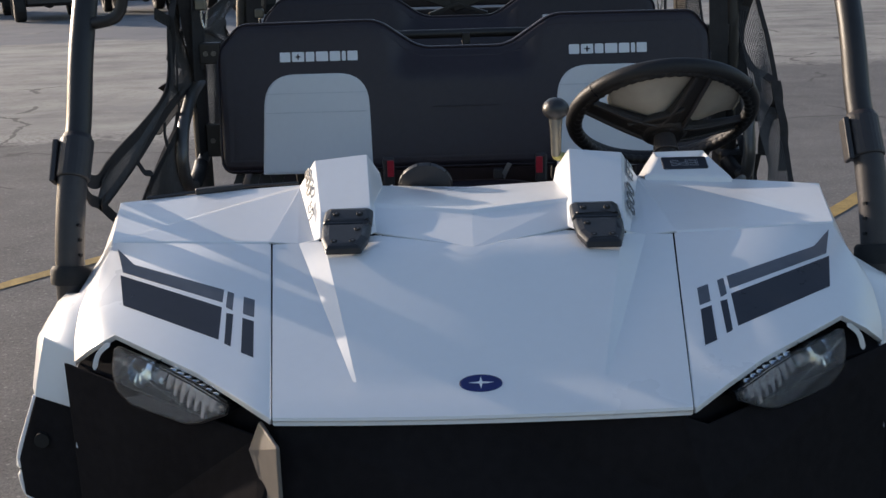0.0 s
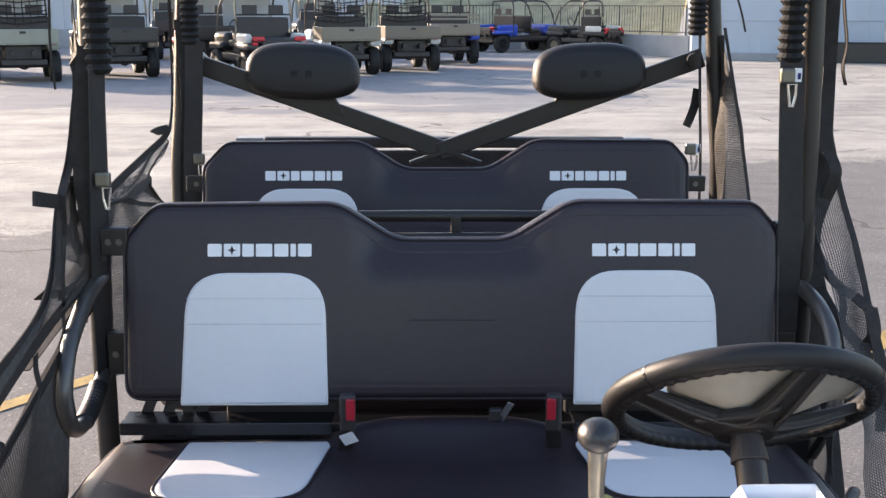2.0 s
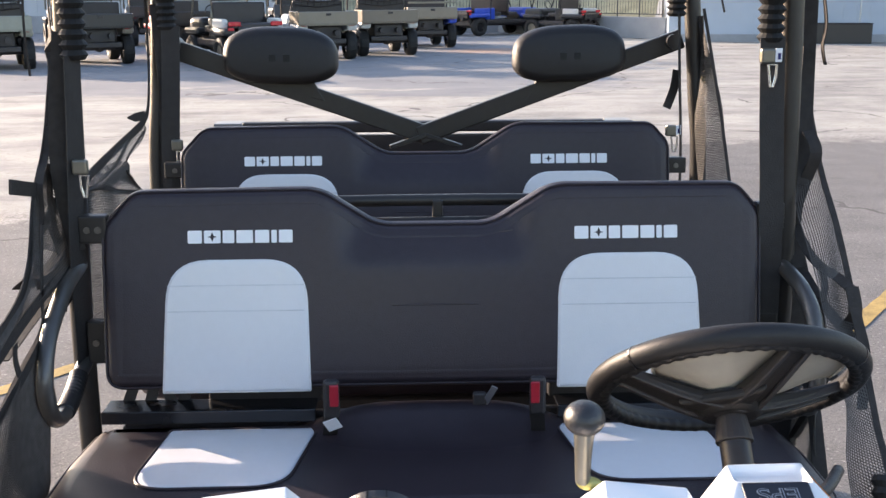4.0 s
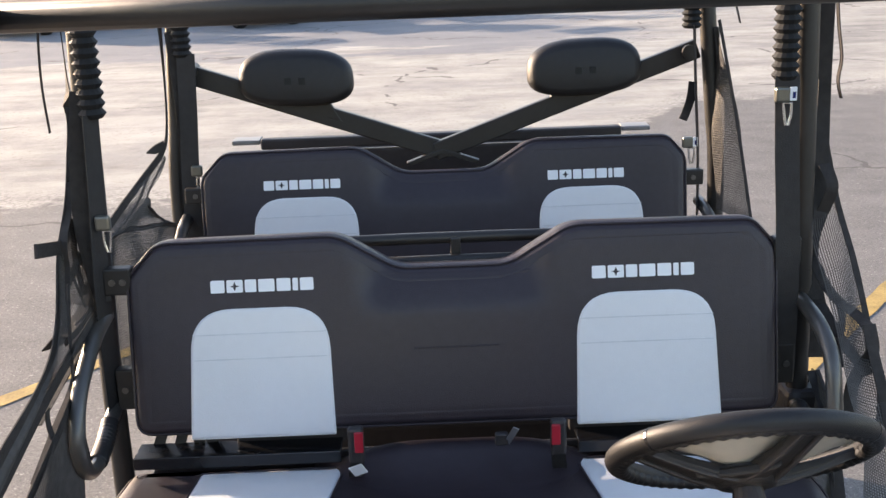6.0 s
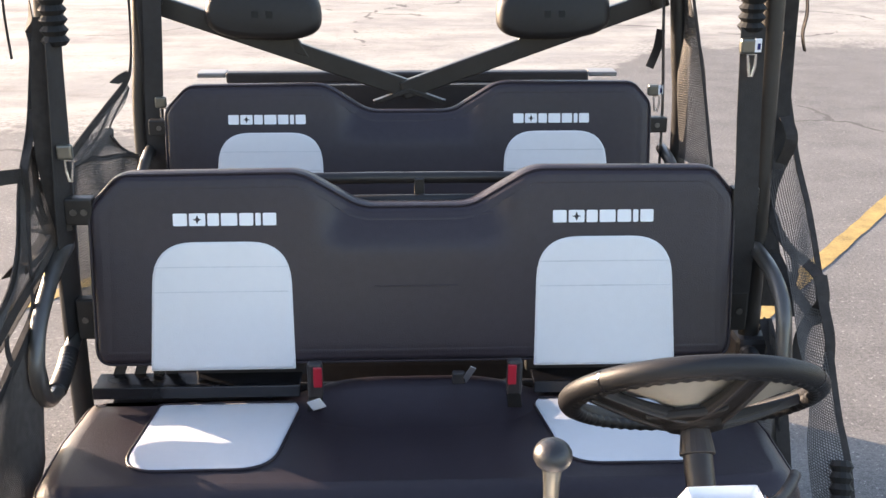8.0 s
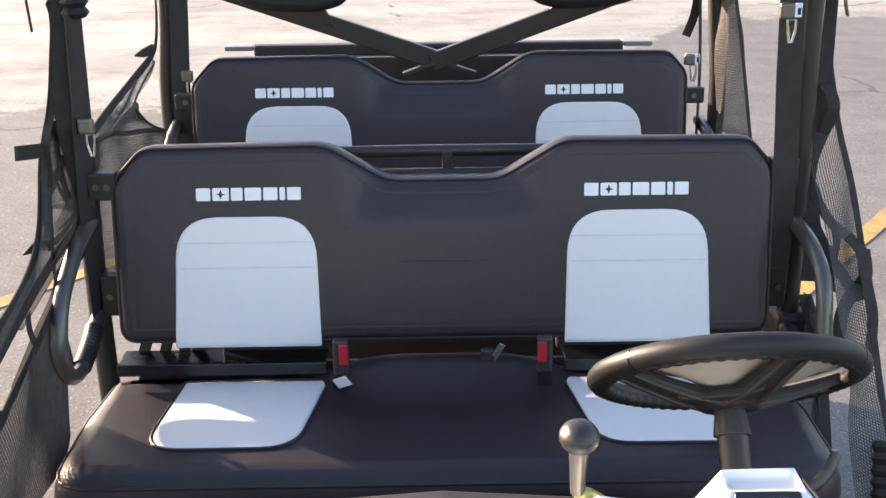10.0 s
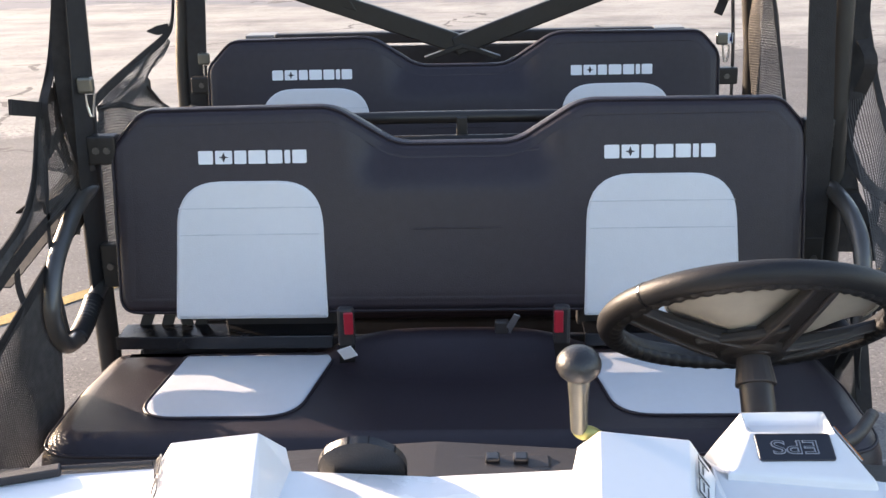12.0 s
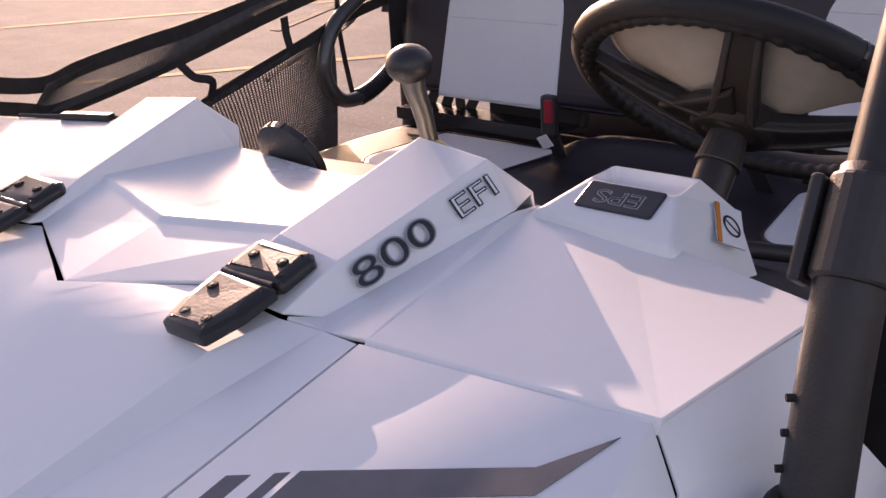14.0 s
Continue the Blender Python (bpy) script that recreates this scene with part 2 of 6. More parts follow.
GROUND = ground_mat()
YELLOW = mat("worn_yellow_road_paint", (0.3, 0.21, 0.07), 0.85, var=0.3, scale=9, fine=90, col2=(0.52, 0.36, 0.12))
METALW = mat("blue_grey_wall_cladding", (0.40, 0.46, 0.53), 0.5, var=0.05, scale=1.5)
CONCW = mat("grey_concrete_wall", (0.3, 0.31, 0.32), 0.85, var=0.15, scale=2, bump=0.3, bscale=20)
GALV = mat("galvanised_steel", (0.45, 0.47, 0.48), 0.45, 0.7, var=0.1)
GRASS = mat("dry_grass_bank", (0.36, 0.325, 0.2), 0.95, var=0.45, scale=1.2, fine=14, bump=0.8, bscale=30)


# ---- mesh helpers ----
def part(name, bm, material, parent=None, label="", smooth=False, bevel=0.0, seg=2, solid=0.0, angle=25):
    me = bpy.data.meshes.new(name)
    bm.to_mesh(me)
    bm.free()
    if isinstance(material, (list, tuple)):
        for x in material:
            me.materials.append(x)
    else:
        me.materials.append(material)
    ob = new(name, me)
    if parent is not None:
        ob.parent = parent
    if label:
        ob["label"] = label
    if smooth == "auto":
        b2 = bmesh.new()
        b2.from_mesh(me)
        for f in b2.faces:
            f.smooth = True
        for e in b2.edges:
            e.smooth = not (len(e.link_faces) == 2 and e.calc_face_angle(0) > radians(angle))
        b2.to_mesh(me)
        b2.free()
    elif smooth and smooth != "keep":
        me.polygons.foreach_set("use_smooth", [True] * len(me.polygons))
    if solid:
        s = ob.modifiers.new("shell", "SOLIDIFY")
        s.thickness, s.offset = solid, -1
    if bevel:
        v = ob.modifiers.new("edges", "BEVEL")
        v.width, v.segments, v.limit_method, v.angle_limit = bevel, seg, "ANGLE", radians(angle)
        v.harden_normals = False
    return ob


def thing(name, label, category, at=(0, 0, 0), rz=0, group="", kind=""):
    e = new(name)
    e.matrix_basis = pose(*at, 0, 0, rz)
    e.empty_display_size = 0.1
    return tagged(e, label, category, group, kind)


def box(cx, cy, cz, sx, sy, sz, bm=None, m=None):
    bm = bm or bmesh.new()
    t = (m or Matrix.Identity(4)) @ Matrix.Translation((cx, cy, cz)) @ Matrix.Diagonal((sx, sy, sz, 1))
    bmesh.ops.create_cube(bm, size=1, matrix=t)
    return bm


def cyl(a, b, r, n=16, bm=None, r2=None):
    bm = bm or bmesh.new()
    a, b = Vector(a), Vector(b)
    d = b - a
    q = d.to_track_quat("Z", "Y").to_matrix().to_4x4()
    bmesh.ops.create_cone(bm, cap_ends=True, segments=n, radius1=r, radius2=r if r2 is None else r2, depth=d.length, matrix=Matrix.Translation((a + b) / 2) @ q)
    return bm


def ball(c, rx, ry, rz, bm=None, u=20, v=12, m=None):
    bm = bm or bmesh.new()
    bmesh.ops.create_uvsphere(bm, u_segments=u, v_segments=v, radius=1, matrix=(m or Matrix.Identity(4)) @ Matrix.Translation(c) @ Matrix.Diagonal((rx, ry, rz, 1)))
    return bm


def smooth_path(pts, k=6):
    p = [Vector(q) for q in pts]
    if len(p) < 3:
        return p
    out = []
    for i in range(len(p) - 1):
        a, b, c, d = p[max(i - 1, 0)], p[i], p[i + 1], p[min(i + 2, len(p) - 1)]
        for j in range(k):
            t = j / k
            out.append(0.5 * ((2 * b) + (c - a) * t + (2 * a - 5 * b + 4 * c - d) * t * t + (3 * b - a - 3 * c + d) * t ** 3))
    out.append(p[-1])
    return out


def sweep(pts, rx, ry=None, n=12, up=(0, 0, 1), bm=None, closed=False, square=False, taper=None):
    """A round or flat bar along points. rx: half width across 'up', ry: half height along it."""
    bm = bm or bmesh.new()
    ry = rx if ry is None else ry
    p = [Vector(q) for q in pts]
    up = Vector(up)
    rings = []
    for i, q in enumerate(p):
        if closed:
            t = p[(i + 1) % len(p)] - p[i - 1]
        else:
            t = p[min(i + 1, len(p) - 1)] - p[max(i - 1, 0)]
        t.normalize()
        s = t.cross(up)
        if s.length < 1e-4:
            s = t.cross(Vector((1, 0, 0)))
        s.normalize()
        v = s.cross(t).normalized()
        f = taper[i] if taper else 1
        if square:
            ring = [bm.verts.new(q + s * rx * f * a + v * ry * f * b) for a, b in ((1, 1), (-1, 1), (-1, -1), (1, -1))]
        else:
            ring = [bm.verts.new(q + s * rx * f * math.cos(2 * math.pi * k / n) + v * ry * f * math.sin(2 * math.pi * k / n)) for k in range(n)]
        rings.append(ring)
    m = len(rings[0])
    for i in range(len(rings) - (0 if closed else 1)):
        a, b = rings[i], rings[(i + 1) % len(rings)]
        for k in range(m):
            bm.faces.new((a[k], a[(k + 1) % m], b[(k + 1) % m], b[k]))
    if not closed:
        bm.faces.new(rings[0][::-1])
        bm.faces.new(rings[-1])
    bmesh.ops.recalc_face_normals(bm, faces=bm.faces)
    return bm


def round_poly(pts, r, k=5):
    """2D polygon with its corners rounded; r: one radius or one for each corner."""
    out = []
    n = len(pts)
    for i in range(n):
        rr = r[i] if isinstance(r, (list, tuple)) else r
        p, a, b = Vector(pts[i]), Vector(pts[i - 1]), Vector(pts[(i + 1) % n])
        da, db = (a - p), (b - p)
        la, lb = da.length, db.length
        da.normalize(), db.normalize()
        ang = da.angle(db)
        cut = min(rr / max(math.tan(ang / 2), 1e-3), 0.48 * la, 0.48 * lb)
        if cut < 1e-4:
            out.append(tuple(p))
            continue
        s, e = p + da * cut, p + db * cut
        for j in range(k + 1):
            t = j / k
            out.append(tuple((1 - t) ** 2 * s + 2 * t * (1 - t) * p + t * t * e))
    return out


def inset_poly(pts, d):
    n = len(pts)
    area = sum(pts[i][0] * pts[(i + 1) % n][1] - pts[(i + 1) % n][0] * pts[i][1] for i in range(n))
    sg = 1 if area > 0 else -1
    out = []
    for i in range(n):
        a, p, b = Vector(pts[i - 1]), Vector(pts[i]), Vector(pts[(i + 1) % n])
        e1, e2 = (p - a), (b - p)
        if e1.length < 1e-6 or e2.length < 1e-6:
            out.append(tuple(p))
            continue
        e1.normalize(), e2.normalize()
        nn = Vector((-e1.y - e2.y, e1.x + e2.x)) * sg
        if nn.length < 1e-5:
            out.append(tuple(p))
            continue
        nn.normalize()
        c = max(0.5, nn.dot(Vector((-e1.y, e1.x)) * sg))
        out.append(tuple(p + nn * d / c))
    return out


def layers(pts, rings, place, bm=None):
    """A solid from a 2D outline: rings of (inset, depth); place(u, v, depth) gives the point."""
    bm = bm or bmesh.new()
    vs = []
    for ins, dep in rings:
        q = inset_poly(pts, ins) if ins else pts
        vs.append([bm.verts.new(place(u, v, dep)) for u, v in q])
    n = len(pts)
    for a, b in zip(vs, vs[1:]):
        for i in range(n):
            bm.faces.new((a[i], a[(i + 1) % n], b[(i + 1) % n], b[i])).smooth = True
    bm.faces.new(vs[0]), bm.faces.new(vs[-1])
    bmesh.ops.recalc_face_normals(bm, faces=bm.faces)
    return bm


def facets(verts, faces, bm=None, mirror=None):
    bm = bm or bmesh.new()
    for sgn in ((1, -1) if mirror is not None else (1,)):
        vs = {}
        for k, (x, y, z) in verts.items():
            vs[k] = bm.verts.new((x if mirror is None else mirror + sgn * x, y, z))
        for f in faces:
            bm.faces.new([vs[k] for k in (f if sgn > 0 else f[::-1])])
    bmesh.ops.remove_doubles(bm, verts=bm.verts, dist=0.0004)
    return bm


def letters(text, size, depth, m, material, parent, name, label="", offset=0.0):
    cu = bpy.data.curves.new(name, "FONT")
    cu.offset = offset
    cu.body, cu.size, cu.extrude, cu.align_x, cu.align_y = text, size, depth, "CENTER", "CENTER"
    tmp = bpy.data.objects.new(name, cu)
    scene.collection.objects.link(tmp)
    me = bpy.data.meshes.new_from_object(tmp.evaluated_get(bpy.context.evaluated_depsgraph_get()))
    bpy.data.objects.remove(tmp)
    me.materials.clear()
    me.materials.append(material)
    ob = new(name, me)
    ob.parent = parent
    ob.matrix_basis = m
    if label:
        ob["label"] = label
    return ob


# ---- ground and surroundings ----
bm = bmesh.new()
n_g = 24
for i in range(n_g + 1):
    for j in range(n_g + 1):
        u, v = (i / n_g * 2 - 1), (j / n_g * 2 - 1)
        bm.verts.new((math.copysign(abs(u) ** 2.2, u) * 600, math.copysign(abs(v) ** 2.2, v) * 600, 0))
bm.verts.ensure_lookup_table()
for i in range(n_g):
    for j in range(n_g):
        a = i * (n_g + 1) + j
        bm.faces.new([bm.verts[k] for k in (a, a + n_g + 1, a + n_g + 2, a + 1)])
tagged(part("ground", bm, GROUND), "sun-bleached asphalt lot breaking up into pale concrete", "ground", kind="structure")

LINE_WAY = Vector((0.62, 0.785, 0)).normalized()
for px_, py_, l0, l1 in ((2.23, 5.94, -3.2, 2.2), (-2.0, 5.05, -3.4, 2.0), (-5.03, 5.79, -3, 2.2), (-7.9, 6.94, -3, 2.2)):
    bm = bmesh.new()
    side = Vector((LINE_WAY.y, -LINE_WAY.x, 0)) * 0.05
    prev = None
    for k in range(40):
        s = l0 + (l1 - l0) * k / 39
        c = Vector((px_, py_, 0.004)) + LINE_WAY * s
        w1, w2 = 1 + random.uniform(-0.14, 0.1), 1 + random.uniform(-0.14, 0.1)
        row = [bm.verts.new(c - side * w1), bm.verts.new(c + side * w2)]
        if prev:
            bm.faces.new((prev[0], prev[1], row[1], row[0]))
        prev = row
    tagged(part("parking_line", bm, YELLOW), "worn yellow painted parking line on asphalt", "parking line", "parking lines", "structure")

# ---- the utility vehicle ----
HX = -0.012  # middle of its front body
veh = thing("utility_vehicle", "white and black two-row utility vehicle, parked with side nets hanging loose", "utility vehicle")
WV = "white glossy plastic"


def side(s, x):
    return HX + s * x


# hood
def hood_z(y, raised):
    base_z = 0.9405 + 0.2975 * (y - 1.18) - 1.2 * max(0, 1.21 - y) ** 2
    rise = 0.0265 * max(0.0, min(1.0, (y - 1.238) / 0.274)) - 0.0125 * max(0.0, min(1.0, (y - 1.512) / 0.075))
    return base_z + rise * raised


# columns: half width at the front, at the rear, rear edge, raised middle or not
HCOL = [(0, 0, 1.512, 1), (0.05, 0.05, 1.537, 1), (0.10, 0.10, 1.561, 1), (0.145, 0.152, 1.587, 1), (0.156, 0.20, 1.58, 1), (0.166, 0.243, 1.577, 1), (0.17, 0.283, 1.588, 0), (0.222, 0.304, 1.5875, 0), (0.2735, 0.3255, 1.587, 0)]
bm = bmesh.new()
HROW = 18
for sgn in (1, -1):
    prev = None
    for xf, xr, yr, hi in HCOL:
        yf = 1.177 + 0.005 * (xf / 0.272) ** 2
        col_v = [bm.verts.new((HX + sgn * max(0.0, xf - 0.001), yf + 0.003, hood_z(yf, 0) - 0.008)), bm.verts.new((HX + sgn * xf, yf - 0.001, hood_z(yf, 0) - 0.004))]
        for k in range(HROW + 1):
            t = k / HROW
            y = yf + (yr - yf) * t
            # the flank of the raised middle closes to a point at the front
            if xf > 0.25:
                x = xf + (xr - xf) * t
            elif y < 1.238:
                x = xf
            else:
                x = xf + (xr - xf) * (y - 1.238) / (yr - 1.238)
            col_v.append(bm.verts.new((HX + sgn * x, y, hood_z(y, hi) + hi * (0.004 - 0.045 * x) * max(0.0, min(1.0, (y - 1.238) / 0.25)))))
        if prev:
            for k in range(len(col_v) - 1):
                q = (prev[k], col_v[k], col_v[k + 1], prev[k + 1])
                bm.faces.new(q if sgn > 0 else q[::-1]).smooth = True
        prev = col_v
bmesh.ops.remove_doubles(bm, verts=bm.verts, dist=0.0004)
bmesh.ops.recalc_face_normals(bm, faces=bm.faces)
for e in bm.edges:
    e.smooth = not (len(e.link_faces) == 2 and e.calc_face_angle(0) > 0.16)
# folded rim all round
rim_e = [e for e in bm.edges if e.is_boundary]
fold = bmesh.ops.extrude_edge_only(bm, edges=rim_e)["geom"]
for v in fold:
    if isinstance(v, bmesh.types.BMVert):
        v.co.z -= 0.005
for e in rim_e:
    e.smooth = False
hood = part("hood", bm, WHITE, veh, WV, smooth="keep")
badge = layers(round_poly([(0.029 * math.cos(a * math.pi / 14), 0.017 * math.sin(a * math.pi / 14)) for a in range(28)], 0), [(0, -0.003), (0, 0.0006), (0.002, 0.0012)], lambda u, v, d: (u, v, d))
bg = part("badge", badge, BLUE, hood, "blue oval badge with a plain white star")
bg.matrix_basis = pose(HX, 1.236, hood_z(1.236, 1) + 0.0008, math.degrees(math.atan(0.345)), 0, 0)
st = bmesh.new()
for k in range(4):
    a = k * math.pi / 2
    ln = 0.018 if k % 2 == 0 else 0.012
    tip = st.verts.new((ln * math.cos(a), ln * math.sin(a), 0.0014))
    l_, r_ = a + math.pi / 4, a - math.pi / 4
    st.faces.new((tip, st.verts.new((0.003 * math.cos(l_), 0.003 * math.sin(l_), 0.0014)), st.verts.new((0, 0, 0.0018)), st.verts.new((0.003 * math.cos(r_), 0.003 * math.sin(r_), 0.0014))))
so = part("star", st, LOGOW, hood)
so.matrix_basis = bg.matrix_basis.copy()

# dark inner structure that shows in the panel gaps
bm = facets(dict(a=(0, 1.21, 0.92), b=(0.60, 1.40, 0.93), c=(0.62, 1.80, 1.06), d=(0, 1.88, 1.075), e=(0, 1.21, 0.6), f=(0.5, 1.40, 0.6), g=(0.5, 1.80, 0.6), h=(0, 1.88, 0.6), m=(0.30, 1.60, 1.045), n=(0.262, 1.215, 0.92)),
            [("a", "n", "m", "d"), ("n", "b", "c", "m"), ("m", "c", "d"), ("a", "e", "f", "n"), ("n", "f", "b"), ("b", "f", "g", "c"), ("c", "g", "h", "d"), ("e", "h", "g", "f")], mirror=HX)
part("inner_shell", bm, FASC, veh, "dark inner structure")

# fenders, one each side
FV = dict(P1=(0.2768, 1.181, 0.9395), P2=(0.3285, 1.5875, 1.0630), P3=(0.589, 1.607, 1.067), P4=(0.526, 1.364, 0.9945), Pa=(0.462, 1.322, 0.982), Pb=(0.39, 1.275, 0.968), Pc=(0.33, 1.226, 0.953),
          Q1=(0.278, 1.186, 0.928), Qc=(0.331, 1.232, 0.942), Qb=(0.391, 1.281, 0.957), Qa=(0.463, 1.328, 0.971), Q4=(0.527, 1.370, 0.984), P5=(0.604, 1.400, 0.939), Q5=(0.602, 1.412, 0.932),
          Pd=(0.567, 1.377, 0.970), Qd=(0.567, 1.385, 0.960), P5b=(0.609, 1.425, 0.966), P5c=(0.614, 1.475, 0.996), P5d=(0.618, 1.535, 1.012), P5e=(0.616, 1.594, 1.024), M1=(0.566, 1.40, 0.987), M2=(0.586, 1.475, 1.014), M3=(0.596, 1.54, 1.041))
FF = [("P1", "P2", "P3", "P4", "Pa", "Pb", "Pc"), ("P1", "Pc", "Qc", "Q1"), ("Pc", "Pb", "Qb", "Qc"), ("Pb", "Pa", "Qa", "Qb"), ("Pa", "P4", "Q4", "Qa"), ("P4", "Pd", "Qd", "Q4"), ("Pd", "P5", "Q5", "Qd"),
      ("P4", "M1", "P5", "Pd"), ("M1", "P5b", "P5"), ("P4", "M2", "M1"), ("M1", "M2", "P5c", "P5b"), ("M2", "M3", "P5d", "P5c"), ("M3", "P3", "P5e", "P5d"), ("P4", "P3", "M3", "M2")]
# outer arch: white upper skin with a lit side, over a black flare
AV = dict(i1=(0.612, 1.43, 0.945), i2=(0.6150, 1.476, 0.992), i3=(0.6185, 1.536, 1.008), i4=(0.6165, 1.595, 1.020), i5=(0.641, 1.70, 1.024), o0=(0.681, 1.438, 0.892), o1=(0.672, 1.468, 0.957), o2=(0.669, 1.515, 0.980), o3=(0.667, 1.56, 0.990), o4=(0.666, 1.62, 0.975), o5=(0.668, 1.72, 0.958), i0=(0.615, 1.425, 0.873),
          s0=(0.703, 1.475, 0.868), s1=(0.694, 1.50, 0.945), s2=(0.690, 1.545, 0.962), s3=(0.688, 1.585, 0.974), s4=(0.690, 1.64, 0.974), s5=(0.684, 1.73, 0.945), S0=(0.73, 1.60, 0.79), S1=(0.728, 1.66, 0.82), S5=(0.700, 1.83, 0.80), S6=(0.680, 1.84, 0.94),
          P3x=(0.591, 1.609, 1.0660), P3y=(0.6165, 1.598, 1.0235), C3=(0.634, 1.803, 1.0845), C4=(0.668, 1.80, 0.985), b0=(0.615, 1.421, 0.853), b1=(0.684, 1.434, 0.871))
AF = [("i0", "o0", "o1", "i1"), ("i1", "o1", "o2", "i2"), ("i2", "o2", "o3", "i3"), ("i3", "o3", "o4", "i4"), ("i4", "o4", "o5", "i5"), ("o0", "s0", "s1", "o1"), ("o1", "s1", "s2", "o2"), ("o2", "s2", "s3", "o3"), ("o3", "s3", "s4", "o4"), ("o4", "s4", "s5", "o5"),
      ("s0", "S0", "S1", "s1"), ("s1", "S1", "s3", "s2"), ("s3", "S1", "s4"), ("s4", "S1", "S5", "s5"), ("s5", "S5", "S6"), ("o5", "s5", "S6", "C4"), ("i5", "o5", "C4", "C3"), ("b0", "b1", "o0", "i0"), ("b1", "s0", "o0"), ("P3x", "C3", "i5", "P3y"), ("P3y", "i5", "i4")]
STRIPES = [[(0.555, 1.511), (0.380, 1.421), (0.372, 1.345), (0.531, 1.433)], [(0.578, 1.585), (0.540, 1.539), (0.384, 1.465), (0.381, 1.433), (0.553, 1.519)],
           [(0.378, 1.461), (0.367, 1.455), (0.363, 1.413), (0.374, 1.421)], [(0.371, 1.407), (0.360, 1.403), (0.352, 1.329), (0.362, 1.336)],
           [(0.351, 1.446), (0.333, 1.437), (0.328, 1.395), (0.346, 1.404)], [(0.345, 1.394), (0.327, 1.385), (0.316, 1.304), (0.335, 1.315)]]
for s in (-1, 1):
    bm = facets({k: (side(s, x), y, z) for k, (x, y, z) in FV.items()}, [f if s > 0 else f[::-1] for f in FF])
    bmesh.ops.recalc_face_normals(bm, faces=bm.faces)
    fen = part("fender", bm, WHITE, veh, WV, smooth="auto", solid=0.004, bevel=0.004, seg=3, angle=24)
    bm = facets({k: (side(s, x), y, z) for k, (x, y, z) in AV.items()}, [f if s > 0 else f[::-1] for f in AF])
    bmesh.ops.recalc_face_normals(bm, faces=bm.faces)
    part("fender_arch", bm, WHITE, veh, WV, smooth="auto", solid=0.004, bevel=0.005, seg=3, angle=32)
    for i, q in enumerate(STRIPES):
        zz = lambda y: 1.067 + 0.3 * (y - 1.606) + 0.0012
        b2 = bmesh.new()
        if s < 0:
            q = q[::-1]
        b2.faces.new([b2.verts.new((side(s, x), y, zz(y))) for x, y in q])
        part("stripe_decal", b2, DECALG if i in (1, 2, 4) else DECAL, fen, "grey film stripe" if i in (1, 2, 4) else "dark film stripe", solid=0.0006)
    # black flare below, with a round plug
    bm = facets({k: (side(s, x), y, z) for k, (x, y, z) in dict(a=(0.615, 1.424, 0.852), b=(0.684, 1.437, 0.869), c=(0.725, 1.445, 0.76), d=(0.724, 1.44, 0.70), e=(0.616, 1.41, 0.66), f=(0.735, 1.58, 0.72), g=(0.703, 1.48, 0.866)).items()},
                [("a", "b", "c", "d", "e"), ("b", "g", "f", "d", "c")])
    bmesh.ops.recalc_face_normals(bm, faces=bm.faces)
    flare = part("wheel_flare", bm, FASC, veh, "black textured plastic", solid=0.006, bevel=0.004)
    part("plug", cyl((side(s, 0.68), 1.437, 0.80), (side(s, 0.68), 1.425, 0.80), 0.012, 14), RUBBER, flare)
    part("flare_seam", sweep([(side(s, 0.604), 1.410, 0.928), (side(s, 0.610), 1.408, 0.86), (side(s, 0.615), 1.402, 0.80)], 0.0016, 0.004, square=True, up=(0, 1, 0)), WHITE, flare, "thin white lining edge")
    part("flare_rim", sweep(smooth_path([(side(s, 0.686), 1.444, 0.868), (side(s, 0.708), 1.449, 0.815), (side(s, 0.7275), 1.449, 0.76), (side(s, 0.727), 1.449, 0.71), (side(s, 0.716), 1.449, 0.688)], 4), 0.0028, 0.006, n=8), WHITE, flare, "white rim outside the black flare", smooth=True)
    part("lamp_liner", sweep(smooth_path([(side(s, 0.535), 1.366, 0.981), (side(s, 0.556), 1.372, 0.962), (side(s, 0.566), 1.376, 0.936)], 4), 0.0036, 0.0015, square=True, up=(0, 1, 0), taper=[0.2] + [1.0] * 7 + [0.4]), WHITE, fen, "white inner lining behind the lamp")
    # headlight: lens outline on a slanted plane
    A_, B_, C_ = Vector((0.53, 1.345, 0.974)), Vector((0.354, 1.222, 0.938)), Vector((0.43, 1.262, 0.882))
    ln_ = (B_ - A_).cross(C_ - A_).normalized()
    ln_ = ln_ if ln_.y < 0 else -ln_
    lu = (B_ - A_).normalized()
    lv = lu.cross(ln_).normalized()
    lv = lv if lv.z > 0 else -lv
    hp = [(0.520, 1.347, 0.983), (0.530, 1.341, 0.953), (0.525, 1.332, 0.922), (0.498, 1.312, 0.906), (0.408, 1.251, 0.902), (0.385, 1.237, 0.909), (0.344, 1.214, 0.931), (0.338, 1.214, 0.945), (0.39, 1.262, 0.960), (0.46, 1.312, 0.975)]
    back_ = Vector((0.0031, 0.0106, -0.0046)) * 1.15
    lo = round_poly([((Vector(q) - A_).dot(lu), (Vector(q) - A_).dot(lv)) for q in hp], [0.006, 0.02, 0.02, 0.02, 0.012, 0.014, 0.006, 0.004, 0.004, 0.004], 4)

    def lplace(u, v, d):
        q = A_ + back_ + lu * u + lv * v + ln_ * d
        return (side(s, q.x), q.y, q.z)

    lamp = part("headlight", layers(lo, [(0.0, -0.004), (0.0, -0.001), (0.004, 0.002), (0.014, 0.004)], lplace), LENS, veh, "clear lens over bright reflectors", smooth="keep")
